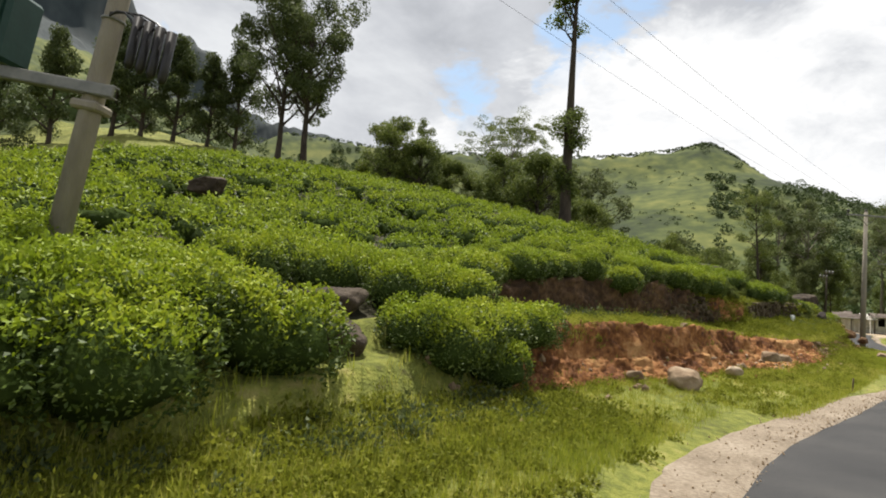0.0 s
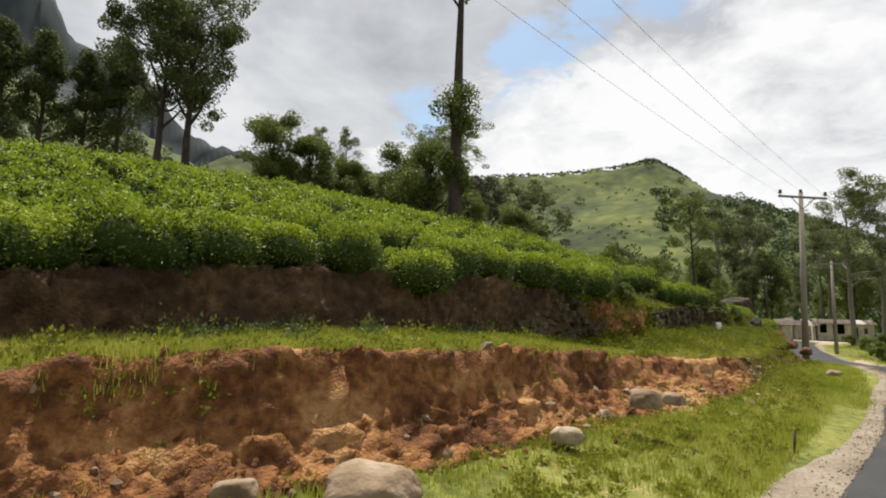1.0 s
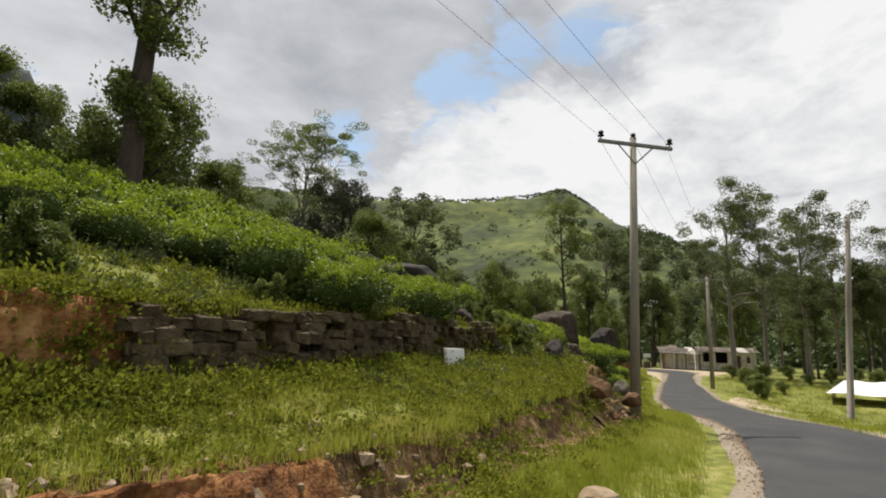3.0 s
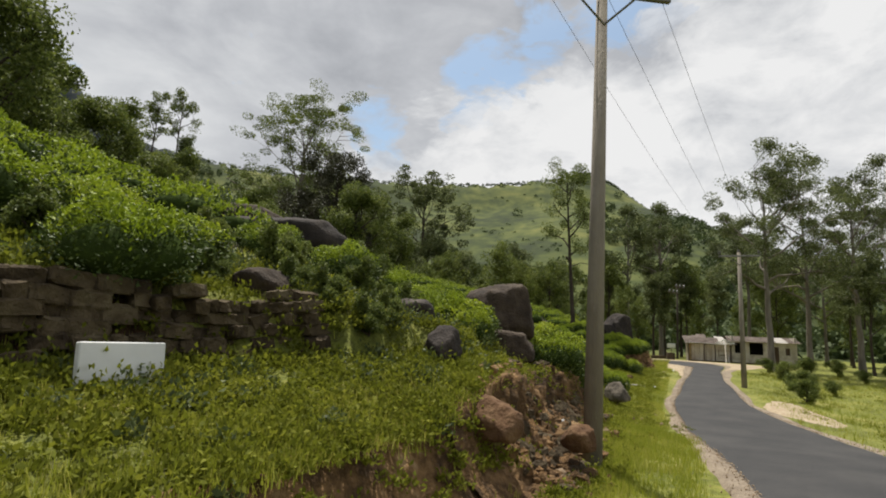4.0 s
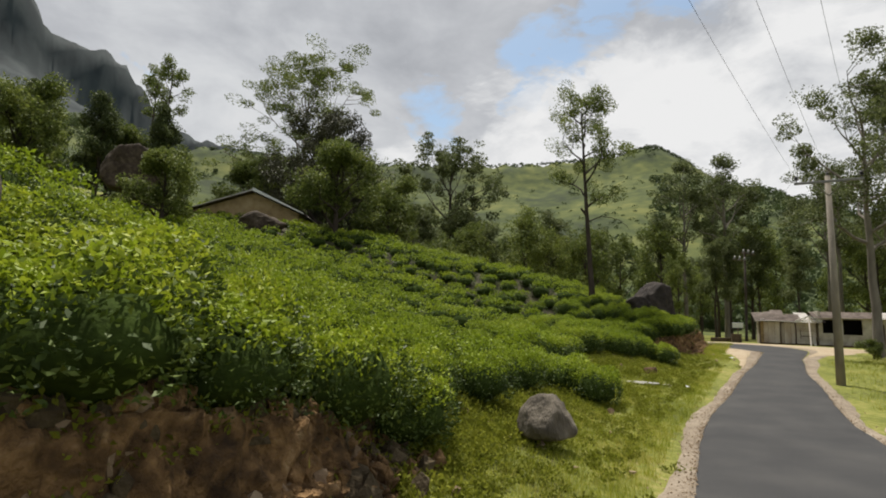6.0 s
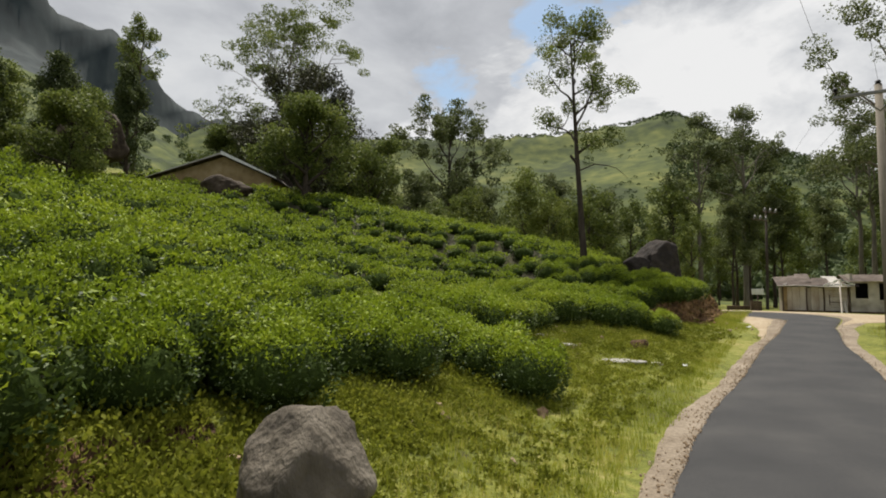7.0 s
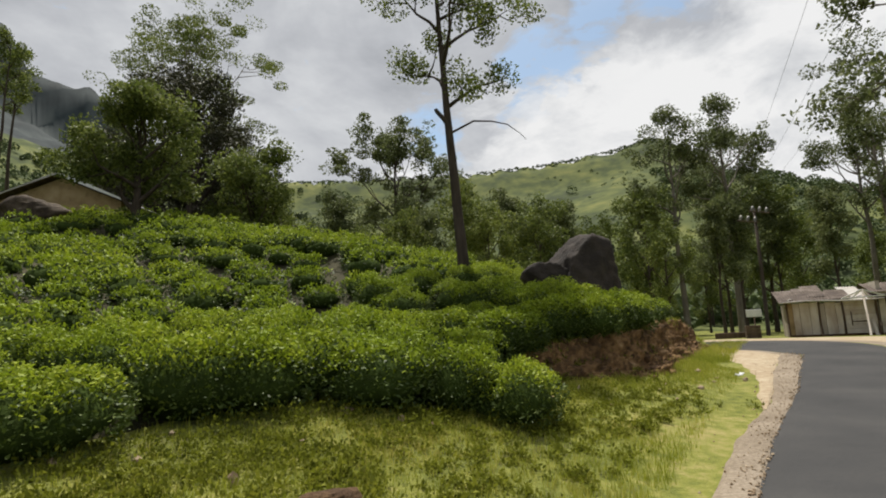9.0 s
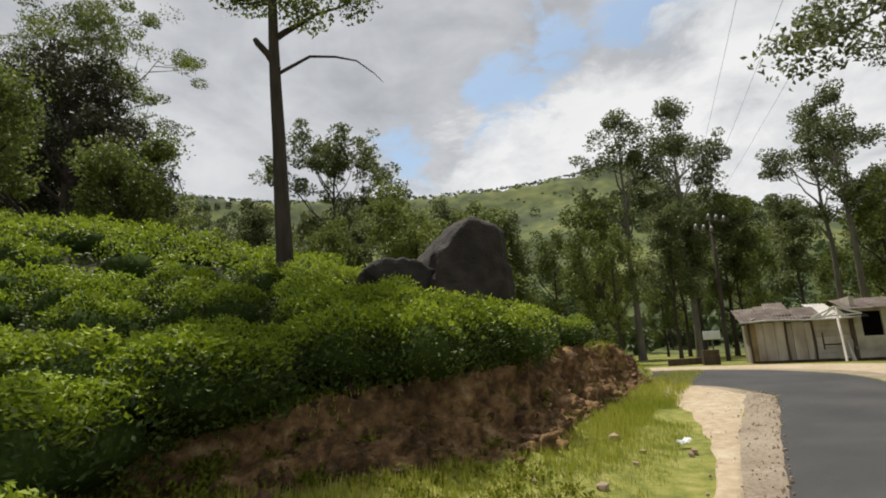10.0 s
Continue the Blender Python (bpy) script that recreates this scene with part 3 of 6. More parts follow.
def gravel_layby(u0, u1, l0, l1):
    """A thin sheet of pale gravel with a ragged outline, beside the road."""
    n, m = 44, 14
    U, V = np.meshgrid(np.linspace(u0, u1, n), np.linspace(-1, 1, m), indexing="ij")
    S = np.sqrt(np.clip(1 - (2 * (U - u0) / (u1 - u0) - 1) ** 2, 0, 1)) * (0.85 + 0.2 * wobble(U * 2, U, 5.0))
    X, Y = at_plan(U, (l0 + l1) / 2 + V * S * (l1 - l0) / 2)
    Z = ground(X, Y) + 0.03 - 0.05 * np.abs(V) ** 6
    i = np.arange(n * m).reshape(n, m)
    faces = np.stack([i[:-1, :-1], i[1:, :-1], i[1:, 1:], i[:-1, 1:]], -1).reshape(-1, 4)
    return tagged(mesh_object("gravel_layby", np.stack([X, Y, Z], -1).reshape(-1, 3), faces, M_DUST), "pale gravel patch spilling off the road's edge", "gravel", kind="structure")


gravel_layby(54.0, 62.5, -2.5, -5.4)


def edge_stones(side, n, wide, seed, label):
    """Small loose stones strewn along one edge of the road."""
    rng = np.random.default_rng(seed)
    bm = bmesh.new(); bmesh.ops.create_icosphere(bm, subdivisions=1, radius=1)
    v0 = np.array([v.co[:] for v in bm.verts]); f0 = np.array([[v.index for v in f.verts] for f in bm.faces]); bm.free()
    line = [(p, ROAD_LINE[i + 1]) for i, p in enumerate(ROAD_LINE[:-1]) if -6 < p.y < 66]
    pieces = []
    for k in range(n):
        p, q = line[int(rng.integers(len(line)))]
        d = (q - p).normalized()
        p = p.lerp(q, rng.uniform())
        w = (road_left(p) if side > 0 else road_right(p)) + side * (rng.exponential(wide * float(np.interp(p.y, (4, 12, 22, 56, 62), (1.0, 0.6, 0.3, 0.3, 0.9)))) - 0.12)
        x, y = p.x - d.y * w, p.y + d.x * w
        r = rng.uniform(0.005, 0.018) * rng.uniform(0.6, 1.3, 3)
        u = x * T0[0] + y * T0[1]
        pieces.append((v0 * (1 + 0.2 * rng.normal(size=(len(v0), 1))) * r + (x, y, float(road_level(u)) + 0.035), f0))
    v, f = join(pieces)
    return tagged(mesh_object("gravel_stones", v, f, M_PALEROCK, smooth=False), label, "gravel", kind="stuff")


edge_stones(1, 4200, 0.45, 71, "loose pale gravel along the road's edge")
edge_stones(-1, 1400, 0.3, 72, "loose pale gravel along the road's edge")

# ---- earth banks ----
def bank(u0, u1, mat, label, which=0, proud=0.06, rough=0.3, step=0.07, seed=1):
    """The cut face of the lower (which 0) or upper (1) step in the ground, with ledges, clods and hollows."""
    us, vs = np.arange(u0, u1, step), np.linspace(0, 1, 34)
    U, V = np.meshgrid(us, vs, indexing="ij")
    lv, bw, wt = (np.interp(U, STATION, c) for c in (VERGE_L, BANK_W, SHELF))
    x, y = at_plan(U, lv)
    lv = lv + 0.15 * wobble(x * 2, y * 2)
    start, width = (lv, bw) if which == 0 else (lv + bw + wt, 0.3)
    edge = np.clip(np.minimum(U - u0, u1 - U) / 1.5, 0, 1)
    L = start - 0.3 + V * (width + 0.42)
    X, Y = at_plan(U, L)
    Z = ground(X, Y)
    lump, grit = np.zeros_like(U), np.zeros_like(U)
    for i in range(U.shape[0]):
        for j in range(U.shape[1]):
            p = Vector((X[i, j], Y[i, j], Z[i, j] * 1.3 + seed))
            lump[i, j] = 0.6 * noise.noise(p * 0.9) + 0.9 * abs(noise.noise(p * 2.4)) - 0.3 + 0.45 * noise.noise(p * 5.0)
            grit[i, j] = abs(noise.noise(p * 9.0)) + 0.7 * noise.noise(p * 16.0) + 0.5 * noise.noise(p * 31.0)
    fade = np.clip(np.minimum(V / 0.25, (1 - V) / 0.12), 0, 1) ** 0.7 * edge
    X, Y = at_plan(U, L - (proud + rough * np.maximum(lump, -0.25) + 0.08 * grit) * fade)
    Z = Z + (0.16 * rough / 0.3 * lump + 0.06 * grit) * fade - 0.1 * (1 - fade) + 0.02
    n, m = U.shape
    i = np.arange(n * m).reshape(n, m)
    faces = np.stack([i[:-1, :-1], i[1:, :-1], i[1:, 1:], i[:-1, 1:]], -1).reshape(-1, 4)
    ob = mesh_object("earth_bank", np.stack([X, Y, Z], -1).reshape(-1, 3), faces, mat)
    return tagged(ob, label, "earth bank", kind="structure")


bank(8.0, 27.8, M_EARTH, "cut red earth bank with crumbling face", 0, 0.08, 0.22)
# the shade on this face is painted in with the darker earth
bank(9.0, 24.5, M_DARKEARTH_SHADE, "upper terrace bank of bare soil with shade put into its dark colour", 1, 0.08, 0.25, seed=5)
bank(22.6, 27.6, M_EARTH, "slip of bare red earth beside the stone wall", 1, 0.05, 0.25, seed=7)
bank(35.8, 47.2, M_RUBBLE, "rubbly brown earth bank with stones", 0, 0.1, 0.24, seed=9)
bank(69.8, 87.0, M_RUBBLE, "dark rooty earth bank below the tea bushes", 0, 0.08, 0.35, seed=13)


def stone_wall(u0, u1, height):
    """A dry wall of dark uneven stones along the upper terrace."""
    rng = np.random.default_rng(8)
    wall = thing("stone_wall", "old dry-stone retaining wall of dark rough blocks", "wall", kind="structure")
    shapes = []
    for k in range(6):
        bm = box(1, 1, 1, 0.12, (0, 0, -0.5))
        bmesh.ops.subdivide_edges(bm, edges=bm.edges[:], cuts=1)
        for v in bm.verts:
            v.co += Vector(rng.normal(0, 0.045, 3))
        me = bpy.data.meshes.new("stone"); bm.to_mesh(me); bm.free()
        me.materials.append(M_WALLSTONE)
        shapes.append(me)
    for row in range(int(height / 0.15)):
        u = u0 + rng.uniform(0, 0.3)
        while u < u1:
            w = rng.uniform(0.16, 0.44)
            lv, bw, wt = (float(np.interp(u, STATION, c)) for c in (VERGE_L, BANK_W, SHELF))
            x, y = (float(v) for v in at_plan(u + w / 2, lv + bw + wt + 0.02 + row * 0.035 + rng.normal(0, 0.05)))
            bx, by = at_plan(u + w / 2, lv + bw + wt - 0.15)
            if rng.uniform() < 0.9 and row < 8.0 * (0.55 + 0.45 * math.sin(u * 0.9) ** 2):
                st = new("stone", shapes[int(rng.integers(6))])
                st.parent = wall
                st.matrix_world = Matrix.Translation((x, y, float(ground(bx, by)) + 0.05 + row * 0.15)) @ pose(0, 0, 0, rng.normal(0, 4), rng.normal(0, 5), 90 - 36.5 + rng.normal(0, 7)) @ Matrix.Diagonal((w * 1.04, 0.34, rng.uniform(0.13, 0.2), 1))
            u += w
    return wall


stone_wall(20.2, 22.9, 1.2)
stone_wall(26.9, 35.8, 0.9)
slab = part("milestone_slab", box(0.75, 0.08, 0.42, 0.01), M_WHITE, None)
slab.matrix_world = pose(19.95, 26.7, float(ground(19.95, 26.7)) - 0.04, -6, 0, 50)
tagged(slab, "pale painted slab leaning on the stone wall", "slab")


stake = thing("marker_stake", "thin dark wooden stake at the edge of the road", "stake", pose(13.75, 13.75, float(ground(13.75, 13.75)) - 0.05, 2, 3, 20))
mesh_object("shaft", *tube([(0, 0, -0.1), (0.004, 0, 0.2), (0, 0, 0.42)], [0.024, 0.022, 0.02], 7), M_WOOD, stake)


def paper_scrap(x, y, w, d, turn, seed, label):
    """A crumpled pale sheet lying on the plants."""
    rng = np.random.default_rng(seed)
    bm = bmesh.new()
    bmesh.ops.create_grid(bm, x_segments=6, y_segments=4, size=0.5)
    bmesh.ops.scale(bm, vec=(w, d, 1), verts=bm.verts)
    for v in bm.verts:
        v.co.z += 0.05 + float(rng.normal(0, 0.014)) + 0.1 * abs(v.co.x)
    bmesh.ops.solidify(bm, geom=bm.faces[:], thickness=0.004)
    ob = part("paper_scrap", bm, M_WHITE, None)
    ob.matrix_world = pose(x, y, float(ground(x, y)) + 0.06, 6, -10, turn)
    return tagged(ob, label, "litter")


paper_scrap(25.75, 31.75, 0.34, 0.14, -30, 5, "crumpled white paper scrap on the weedy bank")
paper_scrap(34.55, 49.5, 0.16, 0.1, 20, 6, "small white scrap in the verge grass")
paper_scrap(37.5, 49.3, 0.15, 0.1, 70, 7, "small white scrap in the verge grass")
paper_scrap(45.5, 61.0, 0.2, 0.12, 10, 8, "small pale scrap in the grass by the sand")

# ---- stones ----
def boulder(name, place, size, mat, label, seed=0, turn=0.0, cuts=5, group="", planes=()):
    """A split, weathered rock: a ball cut by broad planes, with worn edges and a rough skin."""
    rng = np.random.default_rng(500 + seed)
    faces = [(Vector(n).normalized(), h) for *n, h in planes]
    if not faces:
        for k in range(11):
            nrm = rng.normal(0, 1, 3) * (1, 1, 0.8)
            faces.append((Vector(nrm / np.linalg.norm(nrm)), rng.uniform(0.6, 0.86)))
        faces.append((Vector((rng.normal(0, 0.25), rng.normal(0, 0.25), 1)).normalized(), 0.7))
    bm = bmesh.new()
    bmesh.ops.create_icosphere(bm, subdivisions=cuts, radius=1)
    off = Vector((seed * 3.7, seed * 1.9, seed * 5.3))
    for v in bm.verts:
        p = v.co.normalized()
        r = 1 + 0.12 * noise.noise(p * 1.3 + off)
        for nrm, h in faces:
            c = p.dot(nrm)
            if c > 0.05:
                q = (h + 0.05 * noise.noise(p * 2.5 + nrm * 3)) / c
                if q < r:
                    r = q
                elif q < r + 0.06:
                    r -= (0.06 - (q - r)) * 0.25
        r += 0.05 * noise.noise(p * 4 + off) + 0.022 * noise.noise(p * 11 + off) + 0.012 * noise.noise(p * 23 + off)
        v.co = p * r
        if v.co.z < -0.4:
            v.co.z = -0.4 + (v.co.z + 0.4) * 0.3
    bmesh.ops.scale(bm, vec=size, verts=bm.verts)
    ob = part(name, bm, mat, None, "", True)
    ob.matrix_world = pose(*place, 0, 0, turn)
    return tagged(ob, label, "rock", group)


def stone_at(u, l, size, mat, label, seed, turn=0, sink=0.2, name="boulder", **more):
    x, y = at_plan(u, l)
    return boulder(name, (float(x), float(y), float(ground(x, y)) + size[2] * (0.35 - sink)), size, mat, label, seed, turn, **more)


# stones: place, half sizes, turn, seed, material, label, and for some the planes that cut them
NEAR_STONES = (
    ((0.42, 6.6, 1.62), (0.62, 0.5, 0.36), 20, 3, M_ROCK, "brown rounded boulder among tea bushes"),
    ((0.55, 5.6, 1.12), (0.62, 0.54, 0.52), -15, 4, M_ROCK, "grey-topped boulder below the tea bushes"),
    ((25.15, 34.2, 2.95), (0.92, 0.92, 1.12), -2, 7, M_ROCK, "large dark boulder with a pale vertical streak", ((-0.22, -0.15, 1, 0.6), (0.95, -0.25, 0.15, 0.85), (0.25, -1, 0.25, 0.72), (-1, -0.3, 0.5, 0.85), (-0.5, -0.9, 0.4, 0.8), (0.5, 0.1, 0.9, 0.83), (0, 1, 0.2, 0.8), (0.3, -0.8, -0.6, 0.75))),
)
SLOPE_STONES = (
    ((25.1, 33.05, 2.18), (0.6, 0.55, 0.52), -2, 8, M_ROCK, "low mossy boulder beside the large one", ((0.12, -0.1, 1, 0.78), (0.8, -0.3, 0.5, 0.85), (0.1, -1, 0.3, 0.8), (-1, -0.2, 0.3, 0.88), (-0.6, -0.9, 0.3, 0.85), (0, 1, 0.2, 0.85))),
    ((19.8, 37.0, 4.5), (2.6, 1.5, 1.4), 42, 9, M_DARKROCK, "long dark boulder outcrop on the tea slope"),
    ((18.0, 38.8, 5.6), (1.3, 1.0, 0.8), 25, 10, M_ROCK, "flat upper boulder on the outcrop"),
    ((42.7, 64.3, 3.5), (1.38, 1.2, 1.7), -3, 12, M_DARKROCK, "tall dark boulder with a pale cleft in the tea", ((1, -0.15, 0.12, 0.72), (-0.62, -0.25, 0.8, 0.66), (0.35, -0.1, 0.95, 0.86), (-0.2, -1, 0.2, 0.7), (0.6, -0.85, 0.1, 0.74), (-0.85, -0.6, 0.35, 0.68), (0, 1, 0.1, 0.8))),
)
CREST_STONES = (
    ((41.45, 63.8, 3.35), (1.1, 0.6, 0.75), 30, 13, M_DARKROCK, "low dark boulder leaning on the tall one"),
    ((-1.5, 83.4, 15.6), (3.4, 2.6, 3.6), 10, 14, M_ROCK, "huge brown rock face under dark trees"),
    ((13.4, 78.8, 10.1), (2.2, 1.4, 1.35), 10, 15, M_ROCK, "dark boulder in front of the hill cottage"),
    ((4.2, 25.5, 6.0), (0.6, 0.5, 0.4), 10, 16, M_ROCK, "grey rock showing through the tea bushes"),
    ((-6.9, 16.8, 5.2), (0.8, 0.6, 0.5), 10, 17, M_ROCK, "grey rock showing through the tea bushes"),
    ((30.75, 39.6, 0.72), (0.5, 0.42, 0.46), 30, 18, M_GREYROCK, "grey streaked boulder in the verge grass", ((0.55, -0.6, 0.6, 0.68), (-0.6, -0.4, 0.6, 0.7), (0.1, -1, 0.25, 0.74), (1, 0.1, 0.25, 0.78), (-1, 0.2, 0.1, 0.84), (0.1, 0.3, 1, 0.86), (0.2, 1, 0.3, 0.8))),
    ((23.65, 28.0, 1.4), (0.38, 0.36, 0.38), 15, 19, M_BROWNROCK, "orange-brown boulder at the foot of the bank"),
    ((23.2, 29.4, 2.15), (0.33, 0.32, 0.46), 15, 20, M_DARKROCK, "upright dark boulder on the bank"),
    ((22.7, 30.7, 2.7), (0.5, 0.42, 0.44), 15, 21, M_DARKROCK, "dark boulder on the weedy slope"),
    ((18.0, 32.3, 3.7), (0.75, 0.6, 0.62), 35, 22, M_DARKROCK, "dark boulder on the weedy slope"),
)
BANK_STONES = (
    ((20.6, 29.3, 2.95), (0.5, 0.4, 0.36), 15, 23, M_ROCK, "dark boulder above the stone wall"),
    ((11.2, 13.3, 0.85), (0.30, 0.24, 0.22), 15, 24, M_PALEROCK, "pale stone fallen from the bank"),
    ((11.9, 13.8, 0.8), (0.24, 0.2, 0.14), 65, 25, M_PALEROCK, "pale stone fallen from the bank"),
    ((9.8, 12.5, 0.45), (0.26, 0.2, 0.17), 15, 26, M_PALEROCK, "pale stone at the foot of the bank"),
    ((7.5, 10.0, 0.40), (0.46, 0.36, 0.34), 15, 27, M_PALEROCK, "large pale flat-topped stone in the grass"),
    ((6.4, 9.9, 0.45), (0.2, 0.16, 0.15), 15, 28, M_PALEROCK, "pale stone at the foot of the bank"),
    ((25.0, 28.8, 1.1), (0.28, 0.26, 0.27), 40, 33, M_BROWNROCK, "brown boulder beside the foot of the pole"),
    ((20.3, 21.2, 0.75), (0.26, 0.17, 0.13), 15, 29, M_PALEROCK, "pale stone in the verge grass"),
)
BIG_STONES = NEAR_STONES + SLOPE_STONES + CREST_STONES + BANK_STONES
for place, size, turn, seed, mat, label, *planes in BIG_STONES:
    boulder("boulder", place, size, mat, label, seed, turn, 5 if max(size) > 0.7 else 4, "", planes[0] if planes else ())


def rubble(u0, u1, n, l_shift, lo, hi, seed, label, mat=M_PALEROCK, scatter=0.35, proud=0.4):
    """Loose stones too many to count."""
    rng = np.random.default_rng(seed)
    pieces = []
    bm = bmesh.new(); bmesh.ops.create_icosphere(bm, subdivisions=1, radius=1)
    v0 = np.array([v.co[:] for v in bm.verts]); f0 = np.array([[v.index for v in f.verts] for f in bm.faces]); bm.free()
    for _ in range(n):
        u = rng.uniform(u0, u1)
        l = float(np.interp(u, STATION, VERGE_L)) + rng.normal(l_shift, scatter)
        x, y = at_plan(u, l)
        s = rng.uniform(lo, hi) * rng.uniform(0.5, 1, 3)
        v = v0 * (1 + 0.25 * rng.normal(size=(len(v0), 1))) * s
        a = rng.uniform(0, 6.28)
        v = v @ np.array([[math.cos(a), math.sin(a), 0], [-math.sin(a), math.cos(a), 0], [0, 0, 1]])
        pieces.append((v + (float(x), float(y), float(ground(x, y)) + s[2] * proud), f0))
    v, f = join(pieces)
    return tagged(mesh_object("rubble", v, f, mat, smooth=False), label, "stones", kind="stuff")


rubble(6, 30, 150, 0.2, 0.03, 0.12, 3, "loose pale stones fallen from the red bank", scatter=0.5)
rubble(20, 29, 170, 0.7, 0.02, 0.075, 6, "small white stones on the bare red ledge", scatter=0.6)
rubble(9, 27, 500, 0.1, 0.02, 0.075, 7, "clods of red earth along the foot of the bank", M_EARTH, 0.42)
rubble(37, 47.5, 1500, 0.42, 0.04, 0.15, 4, "rubble of brown stones in the dark bank", M_RUBBLE, 0.34, 0.7)
rubble(37, 47.5, 420, 0.45, 0.06, 0.19, 16, "dark stones set in the bank", M_WALLSTONE, 0.34, 0.6)
rubble(37, 47, 240, 0.4, 0.03, 0.12, 14, "paler stones among the rubble of the bank", M_PALEROCK, 0.35, 0.8)
rubble(45, 76, 90, -0.8, 0.03, 0.1, 5, "scattered stones in the verge grass", scatter=0.8)
rubble(70, 82, 260, 0.15, 0.03, 0.12, 15, "clods and stones in the rooty bank", M_DARKEARTH_SHADE, 0.25)
for x, y, w, d, turn in ((34.7, 50.4, 0.55, 0.3, 20), (35.9, 49.6, 0.75, 0.42, -10), (34.3, 51.4, 0.3, 0.2, 40), (36.9, 49.5, 0.25, 0.16, 15)):
    boulder("flat_stone", (x, y, float(ground(x, y)) + 0.0), (w, d, 0.09), M_SLAB, "flat pale stone slab lying in the verge grass", int(w * 100), turn, 4)
boulder("boulder", (37.2, 51.7, float(ground(37.2, 51.7)) + 0.1), (0.32, 0.28, 0.2), M_DARKEARTH_SHADE, "dark earthy stump of soil and roots in the verge", 31, 20, 4)


# ---- plants ----
def dome(rng, n, flat=0.5):
    """Points and normals over a flat-topped mound of radius and height 1: the table on top, then the skirts."""
    a = rng.uniform(0, 2 * math.pi, n)
    top = rng.uniform(size=n) < flat
    h = rng.uniform(0.02, 1, n) ** 0.8
    r = np.where(top, np.sqrt(rng.uniform(0, 1, n)) * 0.92, np.clip(1 - h ** 4, 0, 1) ** 0.4 * (0.78 + 0.22 * np.clip(h * 2.2, 0, 1)))
    z = np.where(top, np.clip(1 - (r / 0.98) ** 5, 0, 1) ** 0.35, h)
    p = np.stack([r * np.cos(a), r * np.sin(a), z], 1)
    nrm = np.stack([r ** 3 * np.cos(a), r ** 3 * np.sin(a), 0.15 + z ** 3], 1)
    return p, nrm / np.linalg.norm(nrm, axis=1, keepdims=True)


def lumpy(p, seed):
    a = np.arctan2(p[:, 1], p[:, 0])
    f = 1 + 0.10 * np.sin(3 * a + seed) + 0.07 * np.sin(5 * a + 2.3 * seed) + 0.05 * np.sin(7 * p[:, 0] + seed) * np.sin(6 * p[:, 1] - seed)
    return p * f[:, None]


def bush_leaves(rng, n, leaf, width, height, seed):
    """Leaf quads, and for each whether it takes the bright colour of young shoots and top light."""
    p, nrm = dome(rng, n)
    young = (p[:, 2] > 0.74 + 0.22 * rng.normal(0, 0.5, n)) & (rng.uniform(size=n) < 0.95)
    p = lumpy(p, seed) * (width, width, height)
    p += rng.normal(0, 0.035, p.shape)
    along = nrm * np.where(p[:, 2:] > 0.8 * height, 0.3, 0.6) + rng.normal(0, 0.6, (n, 3)) + np.array([0, 0, 0.2])
    v, f = leaf_quads(p, along, leaf, rng)
    return v, f, young.astype(np.int32)


# a solid dark mound added to stand for the shade behind the leaves
def bush_core(width, height, seed, rings=6, sides=14):
    verts, faces = [], []
    for i in range(rings + 1):
        t = i / rings
        r = (1 - t ** 4) ** 0.5 if t < 1 else 0
        r = (0.45 + 0.55 * min(1, t * 3.0)) * (1 - t ** 3.5) ** 0.45 if t < 1 else 0.0
        for k in range(sides):
            a = 2 * math.pi * k / sides
            verts.append((r * math.cos(a), r * math.sin(a), t))
    v = lumpy(np.array(verts), seed) * (width * 0.8, width * 0.8, height * 0.86)
    for i in range(rings):
        for k in range(sides):
            b = (k + 1) % sides
            faces.append((i * sides + k, i * sides + b, (i + 1) * sides + b, (i + 1) * sides + k))
    return v, np.array(faces)


def tea_master(seed, leaves=4600, leaf=0.068):
    rng = np.random.default_rng(100 + seed)
    ob = thing("tea_bush", "clipped tea bush with bright young leaves", "tea bush", group="tea bushes on the slope")
    v, f, young = bush_leaves(rng, leaves, leaf, 0.85, 0.95, seed)
    fo = mesh_object("foliage", v, f, M_TEA, ob)
    fo.data.materials.append(M_FLUSH)
    fo.data.polygons.foreach_set("material_index", young)
    # the core mound is painted inner shade; the tubes after it are real stalks
    dark_insides = [bush_core(0.85, 0.95, seed)]
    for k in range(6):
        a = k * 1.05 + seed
        dark_insides.append(tube([(0.1 * math.cos(a), 0.1 * math.sin(a), -0.3), (0.25 * math.cos(a), 0.25 * math.sin(a), 0.2), (0.5 * math.cos(a), 0.5 * math.sin(a), 0.6)], [0.035, 0.028, 0.015], 5))
    v, f = join(dark_insides)
    mesh_object("twigs_and_shade_core", v, f, M_TEACORE, ob)
    return ob


def crest(x, y):
    return (x - 47) * 0.575 + (y - 65) * 0.818


def clear_of_stones(x, y):
    return all(math.hypot(x - p[0], y - p[1]) > 0.75 * max(s[0], s[1]) + 0.75 for p, s, *_ in BIG_STONES)


